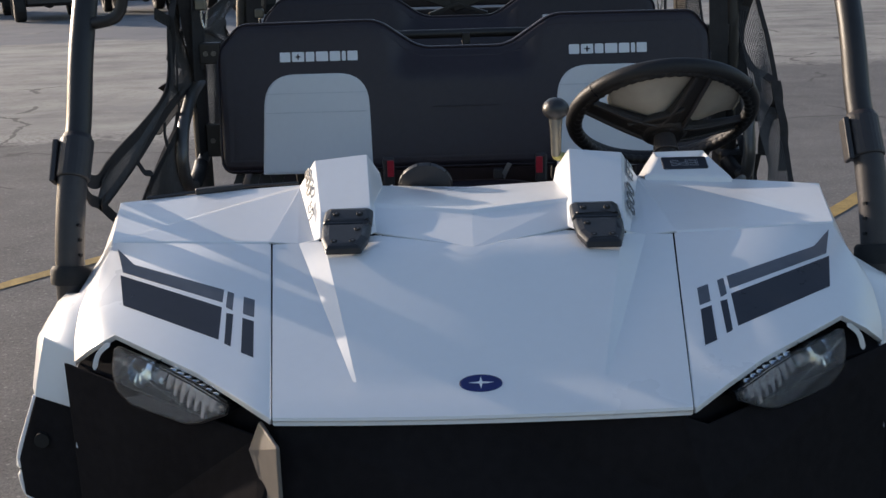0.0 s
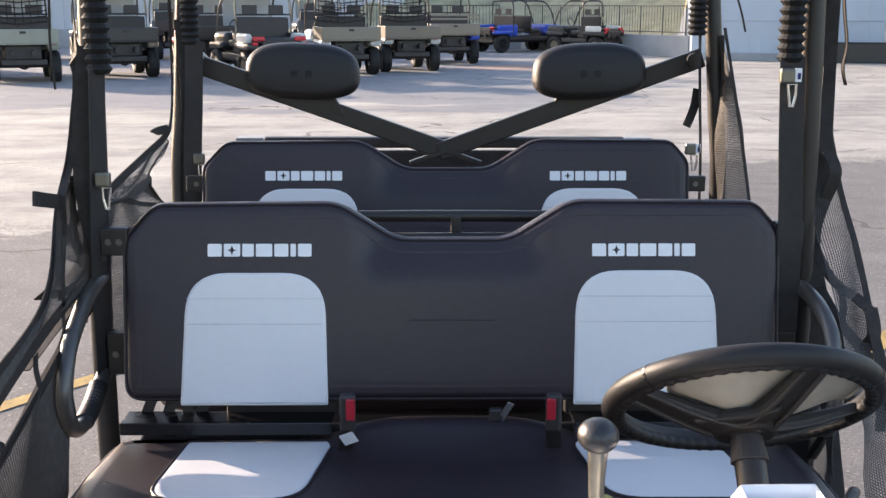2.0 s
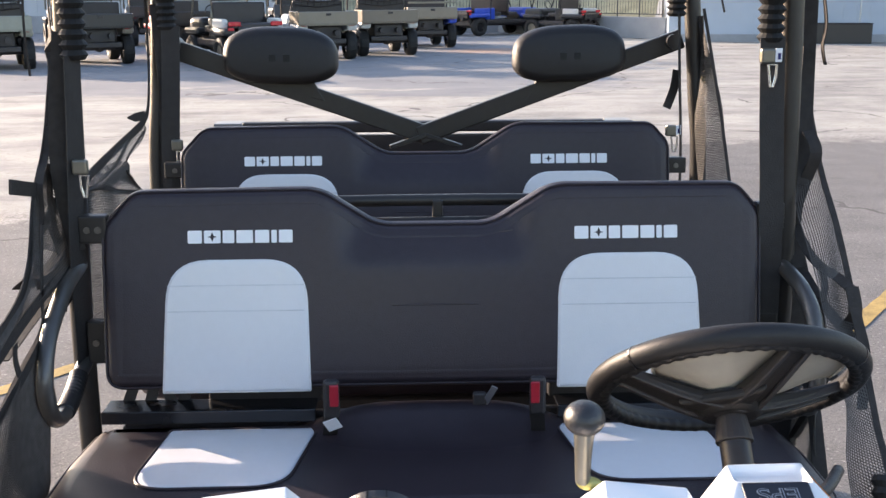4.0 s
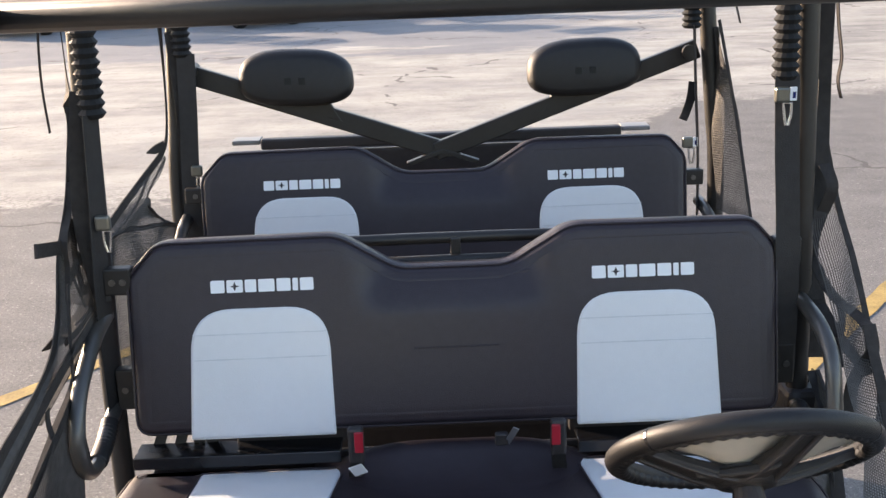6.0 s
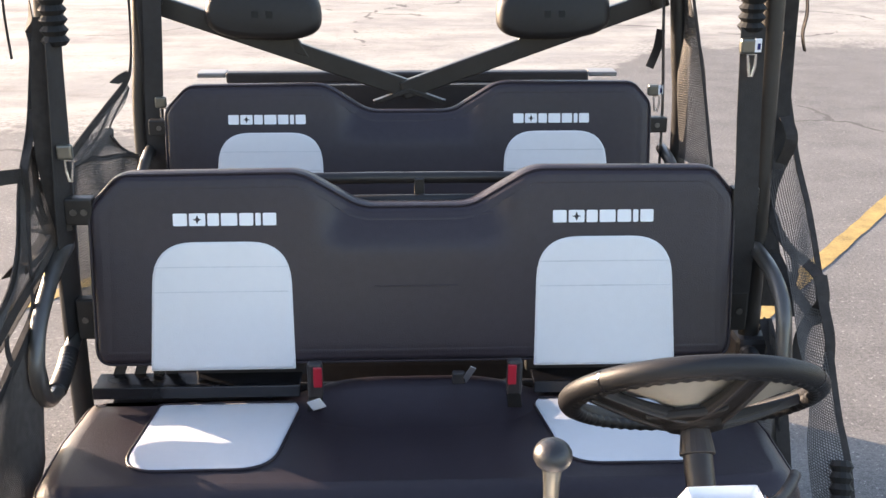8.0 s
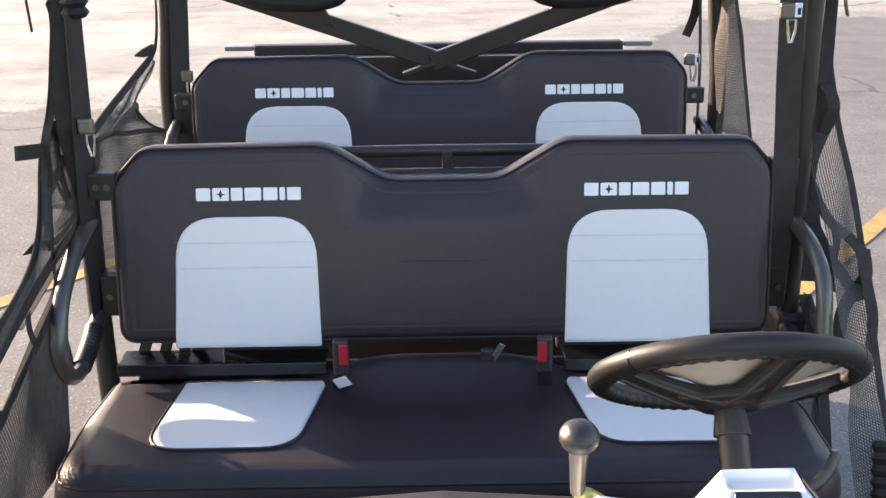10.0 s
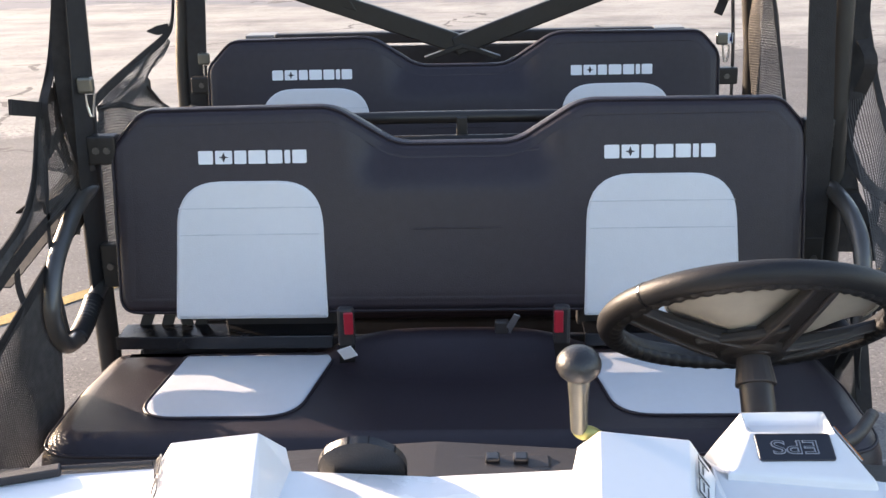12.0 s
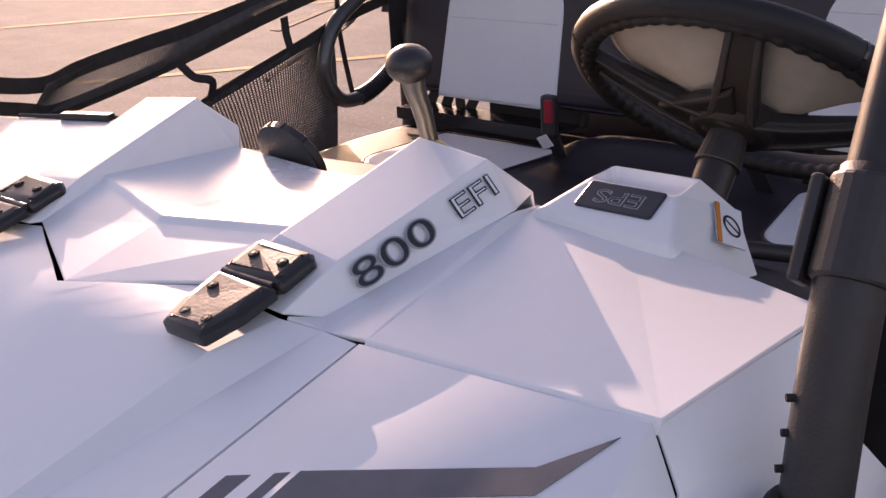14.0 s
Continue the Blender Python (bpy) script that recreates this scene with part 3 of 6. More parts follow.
    lamp.visible_shadow = False
    part("lens_edge", sweep([lplace(u, v, -0.001) for u, v in inset_poly(lo, 0.001)], 0.0011, n=6, closed=True), GLOSSY, lamp, smooth=True)
    bowl = bmesh.new()
    r0 = [bowl.verts.new(lplace(u, v, -0.006)) for u, v in lo]
    r1 = [bowl.verts.new(lplace(u, v, -0.05)) for u, v in inset_poly(lo, 0.008)]
    for k in range(len(lo)):
        k2 = (k + 1) % len(lo)
        bowl.faces.new((r0[k], r0[k2], r1[k2], r1[k]))
    bowl.faces.new(r1)
    part("housing", bowl, GLOSSY, lamp, "dark lamp housing", solid=0.002)
    for q, rr, dp in (((0.492, 1.316, 0.955), 0.021, 0.020), ((0.458, 1.296, 0.962), 0.015, 0.016)):
        cen = Vector(q) + back_ - ln_ * dp
        b4 = bmesh.new()
        bmesh.ops.create_cone(b4, cap_ends=False, segments=14, radius1=rr * 1.2, radius2=rr * 0.3, depth=0.022, matrix=Matrix.Translation((side(s, cen.x), cen.y, cen.z)) @ Vector((-s * ln_.x * -1, -ln_.y, -ln_.z)).to_track_quat("Z", "Y").to_matrix().to_4x4())
        part("reflector", b4, CHROMER, lamp, "bright reflector bowl")
    for k in range(7):
        t = k / 6
        q = Vector((0.43, 1.281, 0.966)).lerp(Vector((0.362, 1.233, 0.948)), t)
        u, v = (q - A_).dot(lu), (q - A_).dot(lv)
        hgt = (0.024, 0.028, 0.032, 0.033, 0.032, 0.036, 0.02)[k]
        part("lamp_fin", layers([(u - 0.0028, v - hgt), (u + 0.0028, v - hgt), (u + 0.0032, v + 0.006), (u - 0.0032, v + 0.006)], [(0, -0.03), (0, -0.007)], lplace), CHROMER, lamp, "bright vertical rib")

# front bumper and fascia
bm = facets(dict(a=(0, 1.19, 0.925), b=(0.262, 1.195, 0.922), c=(0.30, 1.215, 0.90), d=(0.618, 1.405, 0.938), e=(0.618, 1.405, 0.62), f=(0.30, 1.17, 0.60), g=(0, 1.14, 0.60), h=(0.30, 1.17, 0.80), i=(0, 1.14, 0.82)),
            [("a", "i", "h", "b"), ("b", "h", "c"), ("c", "h", "f", "e", "d"), ("i", "g", "f", "h")], mirror=HX)
bmesh.ops.recalc_face_normals(bm, faces=bm.faces)
fascia = part("front_fascia", bm, FASC, veh, "black textured plastic", bevel=0.01, solid=0.004)
# sunlit left side of the black fascia, put into a lighter grey-brown colour
for s in (-1,):
    bm = facets({k: (side(s, x), y, z) for k, (x, y, z) in dict(a=(0.297, 1.207, 0.924), b=(0.314, 1.207, 0.883), c=(0.276, 1.155, 0.80), d=(0.266, 1.148, 0.80), e=(0.266, 1.15, 0.912)).items()}, [("a", "b", "c", "d", "e")])
    part("lit_fascia_corner", bm, mat("sunlit_fascia_brown", (0.16, 0.14, 0.12), 0.5), fascia, "fascia corner coloured grey-brown for the sun on it", solid=0.006, bevel=0.002)
part("brush_guard", sweep(smooth_path([(-0.45, 1.13, 0.45), (-0.42, 1.08, 0.62), (-0.3, 1.06, 0.72), (0.28, 1.06, 0.72), (0.4, 1.08, 0.62), (0.43, 1.13, 0.45)], 5), 0.02, n=12), TUBE, veh, "black tube guard", smooth=True)

# cowl behind the hood
CV = dict(C0=(0, 1.519, 1.067), C1=(0.160, 1.592, 1.077), D0=(0, 1.630, 1.0925), D1=(0.169, 1.674, 1.0985), d0=(0, 1.639, 1.0985), d1=(0.172, 1.684, 1.1045), E0=(0, 1.868, 1.086), E1=(0.168, 1.872, 1.092),
          E0b=(0, 1.878, 1.06), E1b=(0.168, 1.883, 1.06))
bm = facets(CV, [("C0", "C1", "D1", "D0"), ("D0", "D1", "d1", "d0"), ("d0", "d1", "E1", "E0"), ("E0", "E1", "E1b", "E0b")], mirror=HX)
bmesh.ops.recalc_face_normals(bm, faces=bm.faces)
part("cowl", bm, WHITE, veh, WV, solid=0.005, bevel=0.005, seg=3, angle=6)
OV = dict(Of=(0.284, 1.5905, 1.0610), Oo=(0.260, 1.613, 1.0600), FO=(0.249, 1.581, 1.0700), B4=(0.332, 1.5905, 1.0655), P3=(0.595, 1.611, 1.0685), B4d=(0.333, 1.585, 1.056), P3d=(0.594, 1.605, 1.0585), C3=(0.634, 1.803, 1.089), R2=(0.42, 1.862, 1.094), R1=(0.312, 1.866, 1.099), Ob=(0.309, 1.828, 1.103), R1b=(0.312, 1.873, 1.07), R2b=(0.42, 1.869, 1.065), C3b=(0.632, 1.809, 1.05))
OF = [("B4", "B4d", "P3d", "P3"), ("Oo", "Of", "Ob"), ("Of", "B4", "Ob"), ("FO", "Of", "Oo"), ("B4", "P3", "R1", "Ob"), ("P3", "C3", "R2", "R1"), ("R1", "R2", "R2b", "R1b"), ("R2", "C3", "C3b", "R2b")]
PV = dict(FI=(0.156, 1.592, 1.077), FO=(0.247, 1.578, 1.0735), FIi=(0.166, 1.579, 1.078), Of=(0.262, 1.613, 1.0585), TI=(0.168, 1.650, 1.1075), TO=(0.252, 1.643, 1.1002), A0=(0.184, 1.836, 1.159), A1=(0.279, 1.829, 1.151),
          K0=(0.165, 1.882, 1.115), K1=(0.30, 1.875, 1.108), k0=(0.158, 1.873, 1.084), Ob=(0.310, 1.830, 1.103), D1=(0.16, 1.68, 1.094), kk=(0.165, 1.888, 1.04), kl=(0.3, 1.884, 1.04))
PF = [("FIi", "FO", "TO", "TI"), ("TI", "TO", "A1", "A0"), ("A0", "A1", "K1", "K0"), ("FI", "FIi", "TI"), ("FI", "TI", "A0", "k0", "D1"), ("A0", "K0", "k0"), ("FO", "Of", "TO"), ("TO", "Of", "Ob", "A1"), ("A1", "Ob", "K1"), ("K0", "K1", "kl", "kk")]
for s in (-1, 1):
    bm = facets({k: (side(s, x), y, z) for k, (x, y, z) in OV.items()}, [f if s > 0 else f[::-1] for f in OF])
    bmesh.ops.recalc_face_normals(bm, faces=bm.faces)
    part("cowl_wing", bm, WHITE, veh, WV, solid=0.005, bevel=0.005, seg=3, angle=4)
    bm = facets({k: (side(s, x), y, z) for k, (x, y, z) in PV.items()}, [f if s > 0 else f[::-1] for f in PF])
    bmesh.ops.recalc_face_normals(bm, faces=bm.faces)
    pod = part("cowl_pod", bm, WHITE, veh, "white ridge with model lettering", solid=0.004, bevel=0.0085, seg=4, angle=8)
    # hinge: two leaves and bolts
    hm = Matrix.Translation((side(s, 0.201), 1.506, 1.0685)) @ Matrix.Rotation(math.atan2(0.034, 0.127), 4, "X")
    o1 = round_poly([(-0.025, 0.0), (0.029, 0.0), (0.039, 0.036), (0.041, 0.078), (-0.039, 0.078), (-0.036, 0.034)], 0.006)
    o2 = round_poly([(-0.039, 0.081), (0.041, 0.081), (0.040, 0.124), (0.034, 0.131), (-0.032, 0.131), (-0.039, 0.124)], 0.006)
    hin = part("hinge", layers([(u * s, v) for u, v in o1], [(0, -0.004), (0, 0.004), (0.004, 0.007), (0.012, 0.0078)], lambda u, v, d: hm @ Vector((u, v, d + 0.004 * max(0.0, 1 - (u / 0.036) ** 2) * (d > 0)))), HINGE, veh, "satin black hood hinge", bevel=0.001)
    part("hinge_leaf", layers([(u * s, v) for u, v in o2], [(0, -0.004), (0, 0.004), (0.004, 0.007), (0.012, 0.0078)], lambda u, v, d: hm @ Vector((u, v, d + 0.004 * max(0.0, 1 - (u / 0.036) ** 2) * (d > 0)))), HINGE, hin)
    part("hinge_pin", cyl(hm @ Vector((-0.033, 0.0795, 0.005)), hm @ Vector((0.033, 0.0795, 0.005)), 0.0035, 10), GLOSSY, hin)
    for u, v in ((-0.012, 0.018), (0.017, 0.018), (-0.018, 0.055), (-0.018, 0.106), (0.02, 0.106)):
        a, b = hm @ Vector((u * s, v, 0.0080)), hm @ Vector((u * s, v, 0.0112))
        part("bolt", cyl(a, b, 0.0062, 14, r2=0.005), RUBBER, hin, bevel=0.0006)
        part("bolt_socket", cyl(b, hm @ Vector((u * s, v, 0.0115)), 0.0022, 6), ZINC, hin)
    # lettering on the outer flank: runs along the ridge
    t0_, t1_, f0_ = [Vector((side(s, PV[k][0]), PV[k][1], PV[k][2])) for k in ("TO", "A1", "Ob")]
    alongv = (t1_ - t0_).normalized()
    nrm = alongv.cross(f0_ - t0_).normalized()
    nrm = nrm if nrm.z > 0 else -nrm
    down = nrm.cross(alongv)
    down = down if down.z < 0 else -down
    base = (t0_ + t1_) / 2 + down * 0.0235
    ax = alongv if s > 0 else -alongv
    rot = Matrix((ax, -down, nrm)).transposed().to_4x4() @ Matrix.Diagonal((1.38, 1 if s > 0 else 0.62, 1, 1))
    for txt, sz, off, wide in (("800", 0.036, -0.047, 1.34), ("EFI", 0.031, 0.058, 1.12)):
        at_ = base + ax * off
        dark = txt == "800"
        letters(txt, sz, 0.0003, Matrix.Translation(at_ + nrm * 0.0035) @ rot @ Matrix.Diagonal((wide, 1, 1, 1)), LETTER if dark else DECAL, pod, "model_lettering", "grey letter rim" if dark else "dark outlined model lettering", 0.0011 if dark else 0.0006)
        letters(txt, sz, 0.0003, Matrix.Translation(at_ + nrm * 0.0042) @ rot @ Matrix.Diagonal((wide, 1, 1, 1)), DECAL if dark else WHITE, pod, "lettering_fill", "dark letter fill" if dark else "white letter fill", -0.0002 if dark else -0.0007)

# black grab handle along the rear edge of the left wing
part("edge_trim", sweep([(-0.60, 1.814, 1.093), (-0.44, 1.867, 1.0985), (-0.33, 1.873, 1.101)], 0.003, 0.003, n=8), BLACK, veh)
part("latch_handle", sweep([(-0.515, 1.835, 1.0985), (-0.432, 1.862, 1.100)], 0.008, 0.005, square=True), BLACK, veh, "flat black plastic latch", bevel=0.002)

# steering cowl with the assist plate
EVv = dict(a=(0.303, 1.858, 1.098), b=(0.318, 1.842, 1.106), b2=(0.314, 1.838, 1.085), c=(0.470, 1.828, 1.100), c2=(0.474, 1.822, 1.08), d=(0.488, 1.88, 1.055), d2=(0.45, 1.84, 1.06), e=(0.345, 1.893, 1.128), f=(0.441, 1.890, 1.127), g=(0.346, 1.935, 1.131), h=(0.440, 1.935, 1.131),
           i=(0.31, 1.955, 1.06), k=(0.462, 1.975, 1.09), m=(0.492, 1.965, 1.03), p=(0.350, 1.897, 1.118), q=(0.436, 1.894, 1.117), r=(0.351, 1.930, 1.116), t=(0.435, 1.930, 1.116))
EFc = [("b", "c", "f", "e"), ("a", "b", "e", "g", "i"), ("f", "c", "d", "m", "k"), ("f", "k", "h"), ("e", "f", "q", "p"), ("g", "e", "p", "r"), ("f", "h", "t", "q"), ("p", "q", "t", "r"), ("h", "g", "r", "t"), ("g", "h", "k", "m", "i"), ("b2", "c2", "c", "b"), ("c2", "d", "c")]
bm = facets(EVv, EFc)
bmesh.ops.recalc_face_normals(bm, faces=bm.faces)
ec = part("steering_cowl", bm, WHITE, veh, "white shroud with a black assist plate", bevel=0.004, seg=3, angle=12)
pm = Matrix.Translation((0.3915, 1.870, 1.1190)) @ Matrix.Rotation(math.atan2(0.0345, 0.080), 4, "X")
part("assist_plate", layers(round_poly([(-0.0415, -0.0185), (0.0415, -0.0185), (0.0415, 0.0185), (-0.0415, 0.0185)], 0.004), [(0, -0.002), (0, 0.0012), (0.0015, 0.0016)], lambda u, v, d: pm @ Vector((u, v, d))), DECAL, ec, "black plate")
pt = pm @ Matrix.Rotation(math.pi, 4, "Z") @ Matrix.Diagonal((1.4, 1, 1, 1))
letters("EPS", 0.026, 0.0002, pt @ Matrix.Translation((0, 0, 0.0018)), LETTER, ec, "plate_lettering", "grey outlined letters, upside down from the front", 0.0005)
letters("EPS", 0.026, 0.0002, pt @ Matrix.Translation((0, 0, 0.0023)), DECAL, ec, "lettering_fill", "dark letter fill", -0.0006)
# warning label on its flank
c_, d_, k_, f_ = [Vector(EVv[q]) for q in ("c", "d", "k", "f")]
fn = (c_ - f_).cross(k_ - f_).normalized()
fn = fn if fn.x > 0 else -fn
al = (k_ - f_).normalized()
upf = fn.cross(al).normalized()
mid_f = (f_ + k_) / 2
lm = Matrix.Translation(mid_f + fn * 0.0035) @ Matrix((al, upf, fn)).transposed().to_4x4()
lab = part("warning_label", layers([(-0.015, -0.046), (0.026, -0.05), (0.044, -0.004), (0.004, 0.0)], [(0, -0.001), (0, 0.0008)], lambda u, v, d: lm @ Vector((u, v, d))), LOGOW, ec, "white label with an orange edge")
part("label_edge", layers([(-0.015, -0.046), (-0.0095, -0.0466), (0.010, -0.0006), (0.004, 0.0)], [(0, 0), (0, 0.0016)], lambda u, v, d: lm @ Vector((u, v, d))), ORANGE, lab)
ring = sweep([lm @ Vector((0.0165 + 0.011 * math.cos(a * math.pi / 12), -0.026 + 0.011 * math.sin(a * math.pi / 12), 0.0014)) for a in range(24)], 0.0014, 0.0006, n=6, up=fn, closed=True)
part("label_sign", ring, DECAL, lab, "black ring sign")
part("label_bar", sweep([lm @ Vector((0.009, -0.0185, 0.0014)), lm @ Vector((0.024, -0.0335, 0.0014))], 0.0012, 0.0006, n=6, up=fn), DECAL, lab)

# dash, floor, seat bases
bm = facets(dict(a=(0, 1.905, 1.065), b=(0.6, 1.86, 1.05), c=(0.62, 2.0, 1.02), d=(0, 2.03, 1.045), e=(0.62, 2.02, 0.55), f=(0, 2.04, 0.55), g=(0.62, 1.8, 0.45), h=(0, 1.8, 0.45)),
            [("a", "b", "c", "d"), ("d", "c", "e", "f"), ("f", "e", "g", "h")], mirror=HX)
bmesh.ops.recalc_face_normals(bm, faces=bm.faces)
dash = part("dashboard", bm, BLACK, veh, "black moulded dash", bevel=0.01, seg=3)
# gauge drum: upright body under a tilted, jointed rim that faces the driver
g_c, g_ax = Vector((-0.092, 1.8975, 1.086)), Vector((0, 0.917, 0.4))
g_up = Vector((0, -0.4, 0.917))


def on_gauge(a, r, d):
    return g_c + Vector((math.cos(a), 0, 0)) * r + g_up * math.sin(a) * r + g_ax * d


gp = bmesh.new()
g_rings = []
for t in (0.0, 0.2, 0.4, 0.6, 0.8, 1.0):
    ring_ = []
    for k in range(40):
        a = 2 * math.pi * k / 40
        low_ = Vector((-0.090 + 0.055 * math.cos(a), 1.893 - 0.012 * math.sin(a), 1.030 + 0.012 * math.sin(a)))
        ring_.append(low_.lerp(on_gauge(a, 0.0485, -0.012), t))
    g_rings.append(ring_)
for r_, d_ in ((0.0515, -0.011), (0.0515, -0.001), (0.0485, 0.001), (0.043, 0.0005), (0.040, -0.006)):
    g_rings.append([on_gauge(2 * math.pi * k / 40, r_, d_) for k in range(40)])
g_v = [[gp.verts.new(q) for q in ring_] for ring_ in g_rings]
for lo_, hi_ in zip(g_v, g_v[1:]):
    for k in range(40):
        gp.faces.new((lo_[k], lo_[(k + 1) % 40], hi_[(k + 1) % 40], hi_[k]))
gp.faces.new(g_v[-1])
bmesh.ops.recalc_face_normals(gp, faces=gp.faces)
gauge = part("gauge_pod", gp, KNOB, dash, "rounded black gauge drum with a jointed rim", smooth="auto", angle=35)
for deg in (40, 78, 104, 146):
    a = radians(deg)
    part("bezel_joint", sweep([on_gauge(a, 0.0516, -0.0105), on_gauge(a, 0.0516, -0.001), on_gauge(a, 0.046, 0.0012)], 0.0009, 0.0009, square=True, up=(1, 0, 0)), RUBBER, gauge)
part("switch_bar", sweep([(-0.02, 1.960, 1.041), (0.13, 1.960, 1.041)], 0.018, 0.012, square=True), BLACK, dash, bevel=0.005)
for x in (0.058, 0.092):
    part("switch", box(x, 1.960, 1.055, 0.018, 0.02, 0.012), GLOSSY, dash, bevel=0.003)
part("floor_pan", box(0, 2.85, 0.40, 1.30, 2.0, 0.03), BLACK, veh, bevel=0.01)
part("undertray", box(0, 2.85, 0.33, 0.7, 3.2, 0.09), BLACK, veh, bevel=0.02)
for yy in (2.55, 3.34):
    bm = box(0, yy, 0.585, 1.26, 0.40, 0.36)
    part("seat_base", bm, BLACK, veh, "black moulded seat box", bevel=0.03, seg=3)


# benches
def ease(a, b, x):
    t = max(0.0, min(1.0, (x - a) / (b - a)))
    return t * t * (3 - 2 * t)


def bench(dy, dz, name, lab, pads):
    z0, y0, sl = 1.256 + dz, 2.755 + dy, 0.2145
    ny, nz = -1 / math.hypot(1, sl), sl / math.hypot(1, sl)

    def place(u, v, d):
        z = v + dz
        # the shoulders step forward of the dipped middle
        d -= 0.026 * (1 - ease(0.148, 0.205, abs(u))) * ease(1.175, 1.275, v)
        return (u, y0 + sl * (z - z0) + ny * d, z + nz * d)

    frame_path = [(-0.64, 2.70 + dy, 0.80 + dz), (-0.635, 2.76 + dy, 0.84 + dz), (0.635, 2.76 + dy, 0.84 + dz), (0.64, 2.70 + dy, 0.80 + dz)]
    b = part(name, sweep(frame_path, 0.016, n=10), TUBE, veh, lab)
    full = [(0.650, 0.952), (0.654, 1.288), (0.604, 1.345), (0.232, 1.347), (0.112, 1.273), (-0.112, 1.273), (-0.226, 1.343), (-0.592, 1.340), (-0.656, 1.272), (-0.652, 0.952)]
    rad_ = [0.04, 0.06, 0.05, 0.11, 0.10, 0.10, 0.11, 0.06, 0.06, 0.04]
    out = round_poly(full, rad_, 6)
    part("backrest", layers(out, [(0.012, -0.085), (0.0, -0.07), (0.0, -0.03), (0.002, -0.020), (0.006, -0.0130), (0.009, -0.011), (0.012, -0.0070), (0.016, -0.0014), (0.021, -0.0016), (0.026, -0.0004), (0.031, 0.0)], place), VINYL, b, "black vinyl backrest with a dipped middle", smooth="keep")
    # upholstered face, following the step beside the dip
    inner = inset_poly(out, 0.029)

    def top_at(x):
        hits = []
        for (xa, za), (xb, zb) in zip(inner, inner[1:] + inner[:1]):
            if (xa - x) * (xb - x) <= 0 and abs(xb - xa) > 1e-6:
                hits.append(za + (zb - za) * (x - xa) / (xb - xa))
        return min(hits), max(hits)

    fb = bmesh.new()
    cols = []
    for i in range(97):
        x = -0.619 + 1.238 * i / 96
        z_lo, z_hi = top_at(x)
        cols.append([fb.verts.new(place(x, z_lo + (z_hi - z_lo) * j / 30, 0.0003 - (0.0012 if j in (0, 30) or i in (0, 96) else 0))) for j in range(31)])
    for i in range(96):
        for j in range(30):
            fb.faces.new((cols[i][j], cols[i + 1][j], cols[i + 1][j + 1], cols[i][j + 1]))
    part("backrest_face", fb, VINYL, b, "black vinyl seat face", smooth=True)
    rim = inset_poly(out, 0.0065)
    part("piping", sweep([place(u, v, -0.0115) for u, v in rim], 0.0028, n=8, up=(0, -1, 0.2), closed=True), VINYL, b, "raised vinyl piping", smooth=True)
    for s in (-1, 1):
        ox, up_ = pads[s]
        pad = [(s * 0.241 + ox, 0.948), (s * 0.531 + ox, 0.948), (s * 0.519 + ox, 1.206 + up_), (s * 0.247 + ox, 1.206 + up_)]
        po = round_poly(pad, [0.004, 0.004, 0.085, 0.085], 8)
        part("backrest_pad", layers(po, [(0, -0.004), (0, 0.0006), (0.002, 0.0022), (0.006, 0.003)], place), PADV, b, "white stitched vinyl panel", smooth="keep")
        for v in (1.157 + up_, 1.108 + up_):
            part("stitch_line", sweep([place(ox + s * (0.385 + (k / 10 - 0.5) * 2 * 0.133), v, 0.0034) for k in range(11)], 0.0012, 0.0006, n=6, up=(0, -1, 0.2)), SEAM, b)
        # maker's mark: a row of plain white blocks
        widths = [0.0275, 0.032, 0.0225, 0.032, 0.0275, 0.0105, 0.0265]
        total = sum(widths) + 0.0042 * 6
        x0 = s * 0.3785 - total / 2 - 0.0015
        for k, w in enumerate(widths):
            cx = x0 + w / 2
            o = round_poly([(cx - w / 2, 1.2345), (cx + w / 2, 1.2345), (cx + w / 2, 1.259), (cx - w / 2, 1.259)], 0.003, 3)
            part("printed_block", layers(o, [(0, -0.001), (0, 0.0016)], place), LOGOW, b, "plain white printed block")
            x0 += w + 0.0042
            if k == 1:
                star = [(0, 0.003), (0.1, 0.0105), (0.3, 0.0122), (0.1, 0.014), (0, 0.0215), (-0.1, 0.014), (-0.3, 0.0122), (-0.1, 0.0105)]
                part("block_star", layers([(cx + w * u, 1.2345 + v) for u, v in star], [(0, 0), (0, 0.0022)], place), VINYL, b)
    # faint moulded crease in the middle
    part("crease", sweep([place(-0.085 + 0.17 * k / 10, 1.112, 0.0012) for k in range(11)], 0.0016, 0.0008, n=6, up=(0, -1, 0.2)), VINYL, b)
    # cushion
    co = round_poly([(-0.705, 2.335 + dy), (0.705, 2.335 + dy), (0.706, 2.58 + dy), (0.688, 2.745 + dy), (-0.688, 2.745 + dy), (-0.706, 2.58 + dy)], [0.09, 0.09, 0.10, 0.035, 0.035, 0.10], 7)
    top = 0.868 + dz

    def flat(u, v, d):
        return (u, v, top + d)

    part("cushion", layers(co, [(0.02, -0.13), (0.0, -0.115), (-0.002, -0.07), (0.002, -0.046), (0.010, -0.026), (0.022, -0.012), (0.038, -0.003), (0.055, 0.0)], flat), VINYL, b, "black vinyl bench cushion", smooth="keep")
    part("cushion_piping", sweep([flat(u, v, -0.0235) for u, v in inset_poly(co, 0.0115)], 0.0032, n=8, closed=True), VINYL, b, "raised vinyl piping", smooth=True)
